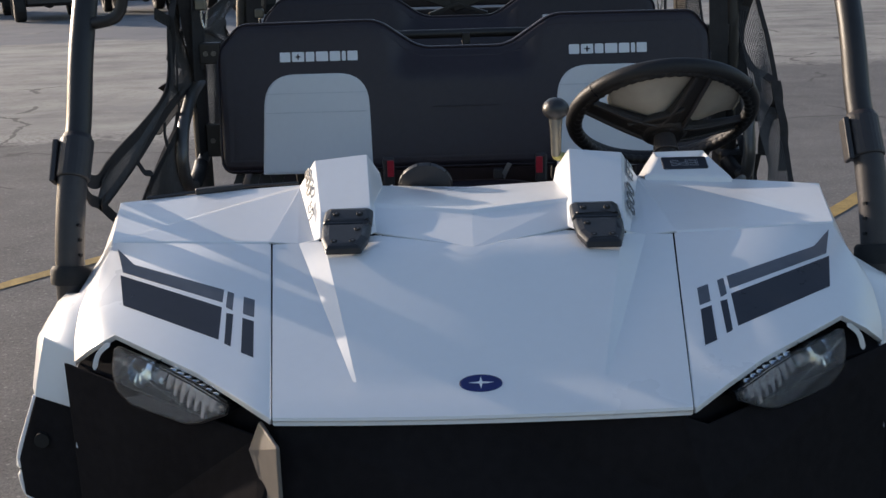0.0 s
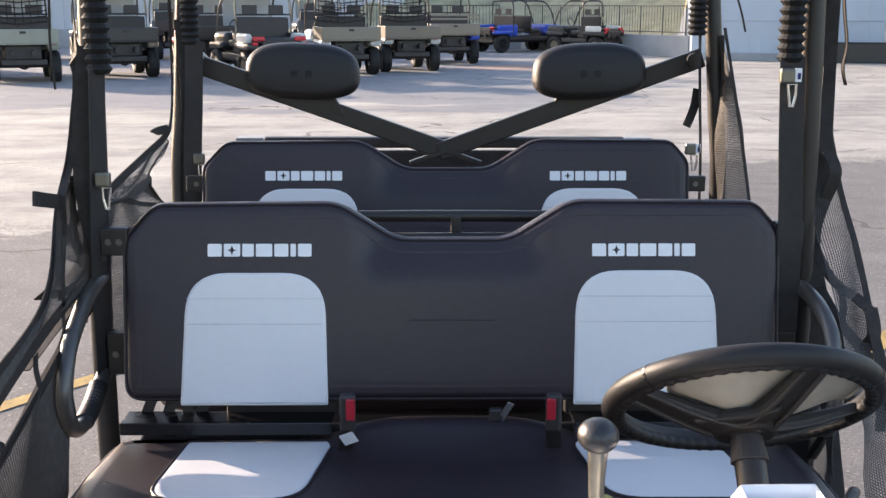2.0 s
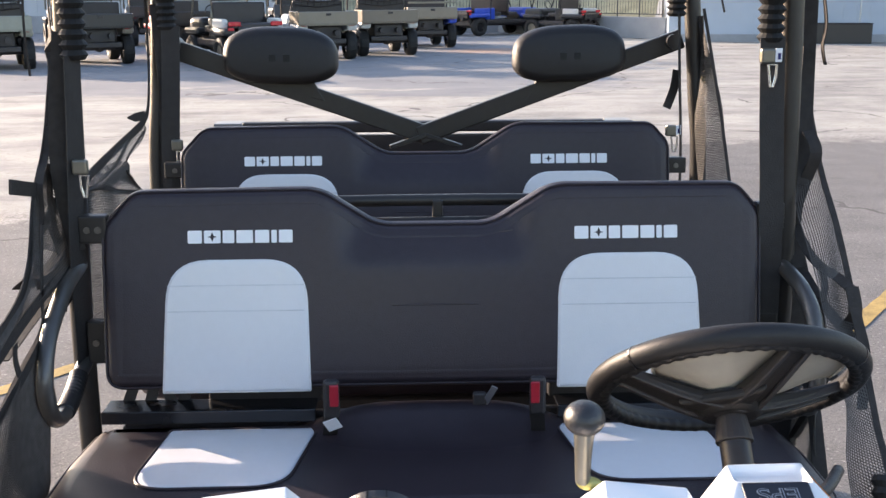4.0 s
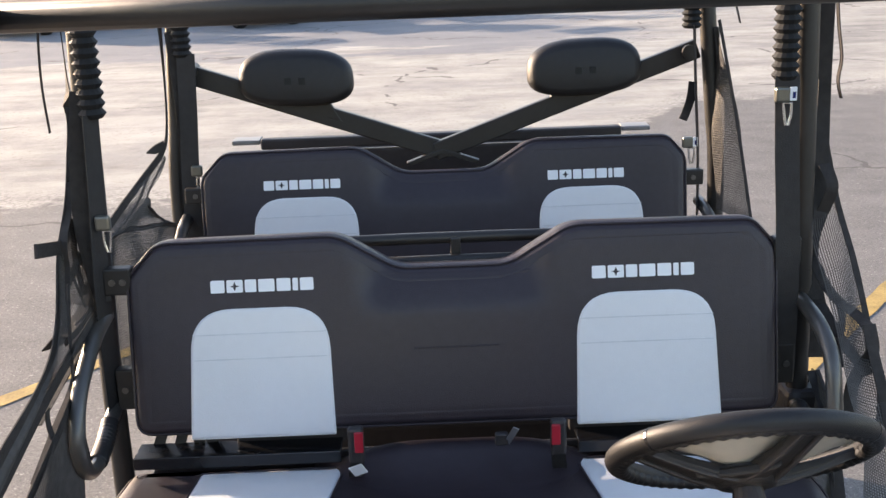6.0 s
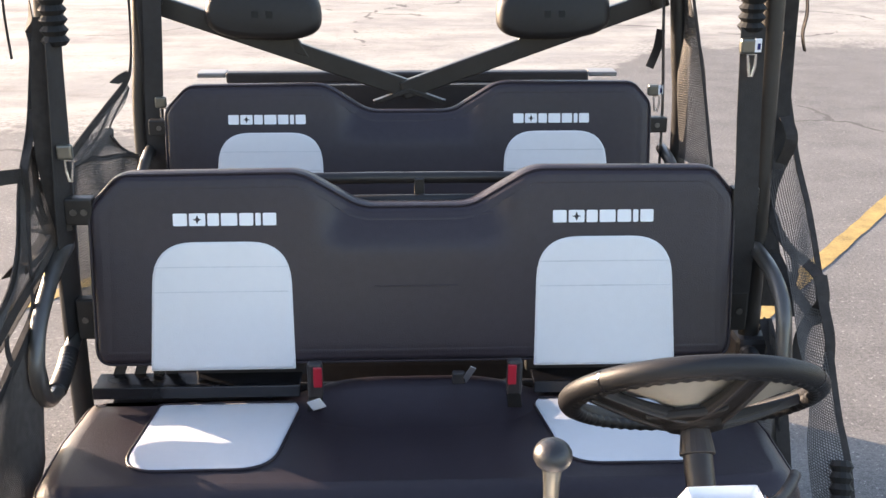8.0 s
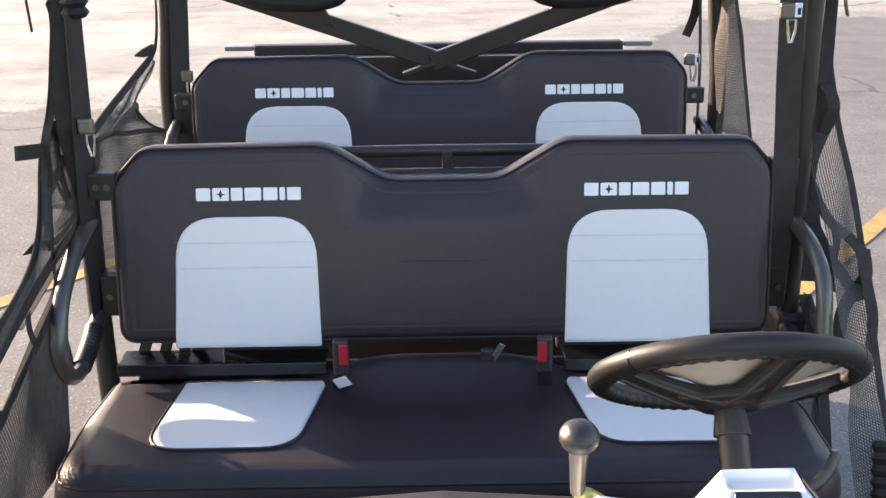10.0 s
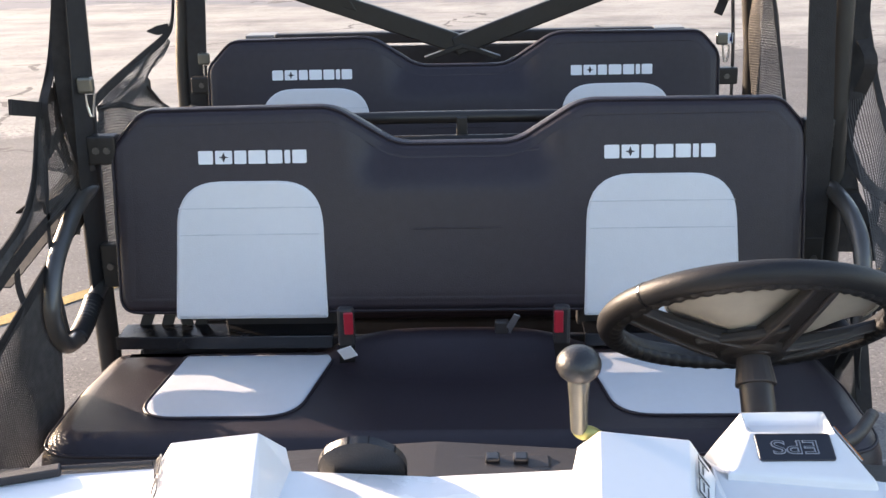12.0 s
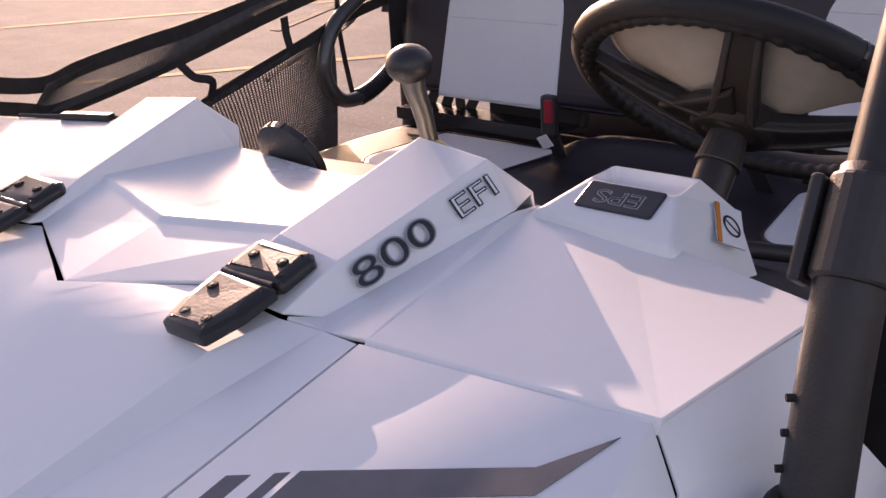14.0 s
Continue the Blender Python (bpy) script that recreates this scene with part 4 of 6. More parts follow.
    # gathered pleats on the outer front corners
    for s in (-1, 1):
        for k in range(11):
            a = k / 10
            px_ = s * (0.701 - 0.012 * max(0, 0.35 - a) * 3)
            py_ = 2.40 + 0.017 * k + dy
            pts = [(px_ + s * 0.001, py_ - 0.010, top - 0.085), (px_ - s * 0.001, py_ - 0.004, top - 0.055), (px_ - s * 0.008, py_, top - 0.032), (px_ - s * 0.021, py_ + 0.004, top - 0.015), (px_ - s * 0.038, py_ + 0.008, top - 0.0055)]
            part("pleat", sweep(smooth_path(pts, 3), 0.0055, 0.003, n=8, up=(s * 0.7, 0, 0.7), taper=[0.3 + 0.7 * math.sin(math.pi * j / 12) for j in range(13)]), VINYL, b, smooth=True)
    # the middle of the cushion climbs to the backrest
    hump = bmesh.new()
    hr_ = []
    rise = [0.046 * (j / 10) ** 2.3 if j < 10 else 0.046 + 0.006 * math.sin((j - 10) * 0.8) - 0.002 * (j - 10) ** 2 for j in range(15)]
    for i in range(25):
        x = -0.3 + 0.6 * i / 24
        e = (1 - (x / 0.3) ** 4) ** 2
        hr_.append([hump.verts.new((x, 2.56 + 0.19 * j / 14 + dy, top - 0.01 + (0.0096 + rise[j]) * e)) for j in range(15)])
    for i in range(24):
        for j in range(14):
            hump.faces.new((hr_[i][j], hr_[i + 1][j], hr_[i + 1][j + 1], hr_[i][j + 1]))
    part("cushion_rise", hump, VINYL, b, "black vinyl rising to the backrest", smooth=True, solid=0.004)
    for s in (-1, 1):
        cp = round_poly([(s * 0.236, 2.695 + dy), (s * 0.276, 2.436 + dy), (s * 0.55, 2.434 + dy), (s * 0.524, 2.69 + dy)], [0.004, 0.075, 0.065, 0.01], 7)
        part("cushion_pad", layers(cp, [(0, -0.004), (0, 0.001), (0.003, 0.003), (0.008, 0.0036)], flat), PADV, b, "white vinyl seat panel", smooth="keep")
        part("cushion_welt", sweep([flat(u, v, 0.0015) for u, v in inset_poly(cp, -0.002)], 0.003, n=6, closed=True), VINYL, b, smooth=True)
    # brackets to the posts
    for s in (-1, 1):
        for z in (1.235, 1.03):
            high = z > 1.1
            z += (0.026 if s < 0 else 0.036) if high and dy == 0 else (-0.012 if high else 0.0)
            part("bracket", box(s * 0.668, y0 + 0.022, z + dz, 0.056, 0.03, (0.056 if dy == 0 else 0.042) if high else 0.088), TUBE, b, "black steel tab", bevel=0.004)
            for bx_ in ((0.657, 0.678) if dy == 0 else (0.668,)) if high else (0.678,):
                part("bracket_bolt", cyl((s * bx_, y0 + 0.015, z + dz), (s * bx_, y0 + 0.004, z + dz), 0.007, 8), ZINC, b)
    return b


bench(0, 0, "front_bench", "black and white bench on a steel frame", {-1: (-0.005, -0.003), 1: (-0.003, 0.001)})
bench(0.774, 0.027, "rear_bench", "black and white rear bench on a steel frame", {-1: (0.011, 0.007), 1: (0.005, 0.008)})

for dy, dz in ((0, 0), (0.774, 0.027)):
    part("seat_back_panel", box(0, 2.752 + dy, 0.81 + dz, 1.26, 0.012, 0.15), BLACK, veh, "black panel behind the seat box", bevel=0.003)
# glossy tray and struts between cushion and backrest
for dy, dz in ((0, 0), (0.774, 0.027)):
    for s in (-1, 1):
        tray = part("seat_tray", box(s * 0.45, 2.728 + dy, 0.905 + dz, 0.42, 0.07, 0.006), GLOSSY, veh, "glossy dark tray behind the cushion", bevel=0.002)
        part("tray_lip", box(s * 0.45, 2.693 + dy, 0.897 + dz, 0.42, 0.005, 0.026), GLOSSY, tray, bevel=0.002)
        part("tray_block", box(s * 0.345, 2.772 + dy, 0.93 + dz, 0.23, 0.03, 0.062), BLACK, tray, bevel=0.006)
        for k, (x0_, x1_) in enumerate(((0.63, 0.60), (0.585, 0.56), (0.53, 0.555), (0.52, 0.49))):
            part("seat_strut", sweep([(s * x0_, 2.755 + dy, 0.885 + dz), (s * x1_, 2.775 + dy, 0.965 + dz)], 0.011, 0.003, square=True, up=(0, 1, 0)), TUBE, veh, "black flat strut")

# hand rail behind the front bench
rail = part("hand_rail", sweep(smooth_path([(-0.45, 2.86, 1.10), (-0.42, 2.90, 1.25), (-0.36, 2.92, 1.279), (0.36, 2.92, 1.279), (0.42, 2.90, 1.25), (0.45, 2.86, 1.10)], 5), 0.0125, n=10), TUBE, veh, "black grab rail", smooth=True)
part("rail_bar", sweep([(-0.42, 2.90, 1.240), (0.42, 2.90, 1.240)], 0.011, n=10), TUBE, rail, smooth=True)
part("rail_bracket", box(0.01, 2.915, 1.26, 0.022, 0.02, 0.05), TUBE, rail, bevel=0.003)

# roll cage
for s in (-1, 1):
    ap = smooth_path([(s * 0.688 + HX, 1.650, 0.93), (s * 0.686 + HX, 1.662, 1.03), (s * 0.681 + HX, 1.704, 1.15), (s * 0.677 + HX, 1.760, 1.24), (s * 0.677 + HX, 1.842, 1.40), (s * 0.668 + HX, 2.02, 1.67), (s * 0.655, 2.18, 1.775), (s * 0.66, 2.30, 1.812), (s * 0.68, 2.55, 1.815), (s * 0.69, 2.8, 1.82), (s * 0.70, 3.3, 1.825), (s * 0.69, 3.62, 1.815)], 6)
    apil = part("cage_side_tube", sweep(ap, 0.0215, n=16, up=(0, 1, 0)), TUBE, veh, "black powder-coated tube", smooth=True)
    low = [q for q in ap if q.z < 1.235]
    part("pillar_sleeve", sweep(low, 0.0245, n=16, up=(0, 1, 0)), BLACK, apil, "thicker black lower sleeve", smooth=True)
    part("pillar_socket", sweep([(s * 0.6865 + HX, 1.656, 0.985), (s * 0.686 + HX, 1.659, 1.008), (s * 0.6858 + HX, 1.6605, 1.014)], 0.034, n=20, up=(0, 1, 0), taper=[1.0, 1.0, 0.86]), RUBBER, apil, "black rubber socket", smooth="auto", angle=50)
    # clamp
    c0, c1 = Vector((s * 0.680 + HX, 1.706, 1.154)), Vector((s * 0.677 + HX, 1.745, 1.216))
    part("clamp", cyl(c0, c1, 0.0285, 24), BLACK, apil, "black clamp", bevel=0.003)
    part("clamp_plate", sweep([(s * 0.679 + HX - 0.032, 1.700, 1.150), (s * 0.677 + HX - 0.032, 1.738, 1.216)], 0.005, 0.014, square=True, up=(0, 1, -0.5)), BLACK, apil, bevel=0.003)
    for z_, y_ in ((1.085, 1.672), (1.06, 1.668), (1.035, 1.662)):
        part("bolt", cyl((s * 0.669 + HX, y_ - 0.008, z_), (s * 0.661 + HX, y_ - 0.014, z_), 0.003, 8), RUBBER, apil)
    # posts
    part("front_post", sweep(smooth_path([(s * 0.715, 2.80, 0.45), (s * 0.715, 2.80, 1.0), (s * 0.705, 2.80, 1.35), (s * 0.692, 2.80, 1.82)], 6), 0.0225, n=14, up=(0, 1, 0)), TUBE, veh, "black powder-coated post", smooth=True)
    ro = 0.018 if s > 0 else 0.0
    part("rear_post", sweep(smooth_path([(s * 0.735 + ro, 3.62, 0.45), (s * 0.733 + ro, 3.62, 1.2), (s * 0.715 + ro, 3.62, 1.45), (s * 0.69 + ro * 0.6, 3.62, 1.815)], 6), 0.0225, n=14, up=(0, 1, 0)), TUBE, veh, "black powder-coated post", smooth=True)
    # hip guard loops
    for dy in (0, 0.83):
        if s < 0:
            bend = ((0.705, 2.79, 1.185), (0.708, 2.712, 1.168), (0.708, 2.638, 1.137), (0.708, 2.572, 1.095), (0.708, 2.538, 1.031), (0.708, 2.545, 0.981), (0.708, 2.575, 0.945), (0.708, 2.621, 0.936), (0.708, 2.664, 0.946), (0.708, 2.71, 0.966), (0.706, 2.79, 0.992))
        else:
            bend = ((0.705, 2.79, 1.165), (0.707, 2.68, 1.15), (0.708, 2.605, 1.11), (0.708, 2.575, 1.04), (0.708, 2.565, 0.98), (0.708, 2.60, 0.93), (0.706, 2.70, 0.925), (0.705, 2.79, 0.94))
        hp_ = smooth_path([(s * x, y + dy, z) for x, y, z in bend], 5)
        hg = part("hip_guard", sweep(hp_, 0.0155, n=16, up=(1, 0, 0)), GTUBE, veh, "black bent guard tube", smooth=True)
        g_a, g_b = Vector((s * 0.708, (2.628 if s < 0 else 2.63) + dy, 0.937 if s < 0 else 0.926)), Vector((s * 0.708, (2.735 if s < 0 else 2.76) + dy, 0.976 if s < 0 else 0.935))
        part("guard_grip", sweep([g_a.lerp(g_b, k / 24) - Vector((0, 0, 0.006 * math.sin(math.pi * k / 24))) for k in range(25)], 0.0195, n=12, up=(1, 0, 0), taper=[1.0 if k % 2 else 0.88 for k in range(25)]), FOAM, hg, "ribbed grip sleeve", smooth=True)
part("roof_front_bar", sweep([(-0.66, 2.30, 1.812), (0.66, 2.30, 1.812)], 0.0245, n=16, up=(0, 0, 1)), TUBE, veh, "black powder-coated cross bar", smooth=True)
part("roof_middle_bar", sweep([(-0.69, 2.80, 1.82), (0.69, 2.80, 1.82)], 0.0225, n=14), TUBE, veh, smooth=True)
part("roof_rear_bar", sweep([(-0.69, 3.62, 1.815), (0.69, 3.62, 1.815)], 0.0225, n=14), TUBE, veh, smooth=True)
# grab loop on the passenger-side pillar
part("pillar_grab_handle", sweep(smooth_path([(-0.668, 1.93, 1.59), (-0.635, 1.875, 1.608), (-0.603, 1.85, 1.575), (-0.606, 1.84, 1.51), (-0.613, 1.84, 1.45), (-0.622, 1.84, 1.424), (-0.640, 1.84, 1.412), (-0.682, 1.845, 1.405)], 5), 0.0108, n=12, up=(0, 1, 0)), TUBE, veh, "black grab loop", smooth=True)

# rear V brace with headrests
vb = part("v_brace", sweep([(-0.69, 3.655, 1.566), (0.0, 3.712, 1.317)], 0.014, 0.026, square=True), TUBE, veh, "black flat-bar V brace", bevel=0.004)
part("brace_arm", sweep([(0.70, 3.662, 1.580), (-0.02, 3.705, 1.314)], 0.014, 0.026, square=True), TUBE, vb, bevel=0.004)
for s in (-1, 1):
    part("brace_foot", sweep([(s * 0.0, 3.70, 1.318), (s * 0.10, 3.69, 1.285)], 0.012, 0.006, square=True), TUBE, vb, bevel=0.002)
    part("brace_bolt", cyl((s * 0.672, 3.63, 1.572), (s * 0.672, 3.69, 1.572), 0.02, 12), TUBE, vb)
    # foam pad: long sloping shoulders, flatter below
    hr_o = [(0.155 * math.copysign(abs(math.cos(a)) ** 0.7, math.cos(a)) * (1 - 0.05 * math.sin(a)), (0.078 if math.sin(a) > 0 else 0.074) * math.copysign(abs(math.sin(a)) ** 0.7, math.sin(a))) for a in [2 * math.pi * k / 48 for k in range(48)]]
    hc = Vector((s * 0.390, 3.655, 1.540))

    def hplace(u, v, d, c=hc, s_=s):
        return (c.x + u, c.y - d + 0.12 * v, c.z + v + 0.03 * u * s_)

    hr = part("headrest", layers(hr_o, [(0.03, -0.045), (0.012, -0.036), (0.003, -0.022), (0, -0.004), (0.0015, 0.010), (0.005, 0.022), (0.011, 0.030), (0.018, 0.0355), (0.026, 0.0385)], hplace), FOAM, veh, "black foam headrest", smooth=True)
    for dx in (-0.019, 0.019):
        part("headrest_socket", box(hc.x + dx, hc.y - 0.0385, hc.z - 0.004, 0.019, 0.003, 0.022), RUBBER, hr, bevel=0.003)
    gus = bmesh.new()
    gv = [(s * 0.36, 1.475), (s * 0.308, 1.475), (s * 0.275, 1.415), (s * 0.355, 1.435)]
    ring_a = [gus.verts.new((x, 3.672, z)) for x, z in gv]
    ring_b = [gus.verts.new((x, 3.69, z)) for x, z in gv]
    gus.faces.new(ring_a), gus.faces.new(ring_b[::-1])
    for k in range(4):
        gus.faces.new((ring_a[k], ring_b[k], ring_b[(k + 1) % 4], ring_a[(k + 1) % 4]))
    bmesh.ops.recalc_face_normals(gus, faces=gus.faces)
    part("headrest_gusset", gus, TUBE, hr, bevel=0.003)

# belts: boots, webbing, tongues, buckles
for s, y, x, z0, z1 in ((-1, 2.775, 0.678, 1.588, 1.76), (1, 2.775, 0.648, 1.612, 1.77), (-1, 3.595, 0.678, 1.614, 1.77), (1, 3.595, 0.666, 1.64, 1.78)):
    ridges = 9
    pts, tap = [], []
    for k in range(ridges * 2 + 1):
        pts.append((s * x, y, z0 + (z1 - z0) * k / (ridges * 2)))
        tap.append(1.0 if k % 2 else 0.72)
    boot = part("belt_boot", sweep(pts, 0.027, n=14, taper=tap, up=(0, 1, 0)), RUBBER, veh, "ribbed rubber belt boot")
    yb = y - 0.015
    wide = (1, 0, 0) if (s > 0) == (y < 3) else (0.35, 0.94, 0)
    x = x + {(-1, 3.595): -0.012, (1, 3.595): 0.004}.get((s, y), 0.0)
    part("belt_webbing", sweep(smooth_path([(s * x, yb, z0 + 0.01), (s * (x + 0.008), yb, z0 - 0.15), (s * (x + 0.02), yb, z0 - 0.35), (s * (x + 0.025), yb + 0.005, z0 - 0.6)], 5), 0.001, 0.024, square=True, up=wide), BELT, boot, "black belt webbing")
    drop = {(-1, 2.775): 0.20, (1, 2.775): 0.025, (-1, 3.595): 0.30, (1, 3.595): 0.30}[(s, y)]
    tg = Vector((s * (x - 0.004) + (0.0 if s > 0 else 0.006), yb - 0.012, z0 - drop))
    part("belt_tongue_head", box(tg.x - 0.008, tg.y, tg.z, 0.03, 0.016, 0.03), LEVER, boot, "grey-brown tongue head", bevel=0.005)
    if s > 0:
      part("belt_tag", box(tg.x + 0.011, tg.y - 0.006, tg.z + 0.002, 0.013, 0.004, 0.026), LOGOW, boot, "small white tag", bevel=0.001)
      part("tag_print", box(tg.x + 0.012, tg.y - 0.0085, tg.z, 0.006, 0.001, 0.012), BLUE, boot)
    loop = [tg + Vector(((u if s > 0 else -u) * 0.9, -0.004, v)) for u, v in ((-0.008, -0.016), (0.010, -0.016), (0.010, -0.038), (0.005, -0.058), (-0.001, -0.058), (-0.004, -0.04))]
    part("belt_tongue", sweep(loop, 0.0028, 0.0012, n=6, closed=True, up=(0, 1, 0)), STEEL, boot, "bright steel tongue loop")
for dy, dz in ((0, 0), (0.774, 0.027)):
    for s in (-1, 1):
        bx = -0.201 if s < 0 else 0.189
        st_ = part("belt_buckle", box(bx, 2.605 + dy, 0.965 + dz, 0.03, 0.022, 0.075), BLACK, veh, "black buckle on a stalk", bevel=0.006)
        part("release_button", box(bx + 0.006 * -s, 2.5925 + dy, 0.975 + dz, 0.017, 0.006, 0.042), RED, st_, "red push button", bevel=0.002)
        part("buckle_stalk", sweep([(bx, 2.612 + dy, 0.93 + dz), (bx + 0.01 * s, 2.66 + dy, 0.86 + dz)], 0.014, 0.003, square=True, up=(0, 1, 0)), BELT, st_)
    latch = part("lap_belt_end", sweep(smooth_path([(0.093, 2.655 + dy, 0.930 + dz), (0.098, 2.643 + dy, 0.946 + dz), (0.110, 2.633 + dy, 0.972 + dz)], 4), 0.006, 0.0014, square=True, up=(0, 1, 0)), SATIN, veh, "bright steel belt latch")
    part("latch_head", box(0.082, 2.652 + dy, 0.942 + dz, 0.026, 0.016, 0.026), BLACK, latch, bevel=0.004)
    part("lap_belt_tag", sweep([(-0.2115, 2.590 + dy, 0.914 + dz), (-0.186, 2.583 + dy, 0.926 + dz)], 0.0125, 0.0008, square=True, up=(0, 1, 0.3)), LOGOW, veh, "small white paper tag")

# belt retractor at the foot of the driver's post
ret = part("belt_retractor", box(0.722, 2.815, 0.865, 0.075, 0.10, 0.20), BLACK, veh, "black belt retractor cover at the post", bevel=0.014)
part("retractor_slot", box(0.722, 2.815, 0.968, 0.05, 0.012, 0.008), RUBBER, ret, bevel=0.002)

# steering wheel
wc = Vector((0.396, 2.117, 1.170))
wn_ = Vector((0, 0.64, 0.768)).normalized()
wx = Vector((1, 0, 0))
wy = wn_.cross(wx).normalized()


def on_wheel(r, a, d=0.0):
    return wc + wx * r * math.cos(a) + wy * r * math.sin(a) + wn_ * d


rim_pts = [on_wheel(0.182, 2 * math.pi * k / 64) for k in range(64)]
wheel = part("steering_wheel", sweep(rim_pts, 0.0158, n=14, up=wn_, closed=True), FOAM, veh, "black soft-grip steering wheel", smooth=True)
for a in (radians(216), radians(324)):
    part("rim_seam", sweep([on_wheel(0.182, a - 0.010), on_wheel(0.182, a + 0.010)], 0.0163, n=14, up=wn_), GLOSSY, wheel)
grip_pts = [on_wheel(0.1745, 2 * math.pi * k / 300, -0.0085) for k in range(300)]
part("finger_grip", sweep(grip_pts, 0.0098, n=10, up=wn_, closed=True, taper=[1 + 0.10 * math.sin(2 * math.pi * k / 5) for k in range(300)]), FOAM, wheel, "scalloped underside of the rim", smooth=True)
hubc = wc - wn_ * 0.04
for a, wdt in ((math.radians(198), 0.021), (math.radians(10), 0.02), (math.radians(290), 0.018)):
    e = on_wheel(0.174, a)
    m_ = on_wheel(0.075, a, -0.028)
    sp_p = smooth_path([hubc, m_, e], 5)
    sp = part("spoke", sweep(sp_p, wdt, 0.006, square=True, up=wn_, taper=[1.75 - 0.75 * min(1.0, k / (len(sp_p) * 0.75)) for k in range(len(sp_p))]), FOAM, wheel, bevel=0.004)
    lat = -wx * math.sin(a) + wy * math.cos(a)
    for o in (-1, 1):
        part("spoke_rib", sweep(smooth_path([hubc + wn_ * -0.008 + lat * o * wdt * 1.45, m_ - wn_ * 0.007 + lat * o * wdt * 1.0, on_wheel(0.166, a, -0.006) + lat * o * wdt * 0.8], 5), 0.004, 0.006, square=True, up=wn_), BLACK, sp, bevel=0.002)
web_o = [on_wheel(0.02, radians(64), -0.04), on_wheel(0.085, radians(200), -0.027), on_wheel(0.066, radians(228), -0.03), on_wheel(0.066, radians(262), -0.03), on_wheel(0.09, radians(289), -0.026)]
web = bmesh.new()
wt = [web.verts.new(q) for q in web_o]
wb = [web.verts.new(q - wn_ * 0.014) for q in web_o]
web.faces.new(wt)
web.faces.new(wb[::-1])
for k in range(5):
    web.faces.new((wt[k], wb[k], wb[(k + 1) % 5], wt[(k + 1) % 5]))
bmesh.ops.recalc_face_normals(web, faces=web.faces)
part("hub_web", web, FOAM, wheel, "moulded web between two spokes", bevel=0.004)
part("hub", cyl(hubc - wn_ * 0.012, hubc + wn_ * 0.014, 0.04, 28, r2=0.062), FOAM, wheel, "black dished hub", bevel=0.005)
part("hub_nut", cyl(hubc - wn_ * 0.048, hubc - wn_ * 0.010, 0.0265, 20, r2=0.021), BLACK, wheel, bevel=0.002)
part("steering_column", cyl(hubc - wn_ * 0.04, hubc - wn_ * 0.22, 0.0215, 28), TUBE, veh, "dark steel column", smooth="auto")

# gear lever
lv_p = smooth_path([(0.154, 1.874, 1.140), (0.153, 1.871, 1.155), (0.152, 1.865, 1.18), (0.151, 1.858, 1.20), (0.151, 1.854, 1.220)], 5)
lev = part("gear_lever", sweep(lv_p, 0.0135, n=16, up=(0, 1, 0), taper=[0.7 + 0.3 * (k / (len(lv_p) - 1)) ** 2 for k in range(len(lv_p))]), LEVER, veh, "satin grey gear lever", smooth=True)
part("lever_knob", ball((0.150, 1.852, 1.230), 0.0245, 0.026, 0.0205), KNOB, lev, "black grained knob", smooth=True)
part("lever_foot", sweep(smooth_path([(0.153, 1.873, 1.15), (0.155, 1.874, 1.138), (0.17, 1.874, 1.134), (0.195, 1.895, 1.10), (0.20, 1.90, 1.05)], 5), 0.0085, 0.0085, n=10, up=(0, 1, 0)), BRASS, lev, "yellowish lever end", smooth=True)
part("brake_lever", sweep(smooth_path([(0.45, 2.0, 1.04), (0.52, 2.05, 1.03), (0.57, 2.12, 1.03)], 4), 0.009, n=10), BLACK, veh, smooth=True)

# cargo box
cb = part("cargo_box", box(0, 4.4, 0.93, 1.34, 1.0, 0.03), BLACK, veh, "black plastic cargo box", bevel=0.006)
for s in (-1, 1):
    part("box_side", box(s * 0.655, 4.4, 1.02, 0.03, 1.0, 0.20), BLACK, cb, bevel=0.008)
    part("box_corner_cap", box(s * 0.585, 3.945, 1.321, 0.085, 0.07, 0.014), GREYP, cb, "grey corner cap", bevel=0.004)
part("box_front", box(0, 3.925, 1.11, 1.30, 0.03, 0.36), BLACK, cb, bevel=0.006)
part("box_front_lip", sweep([(-0.54, 3.92, 1.315), (0.54, 3.92, 1.315)], 0.02, 0.016, square=True), BLACK, cb, bevel=0.006)
part("tailgate", box(0, 4.88, 1.02, 1.32, 0.03, 0.20), BLACK, cb, bevel=0.008)

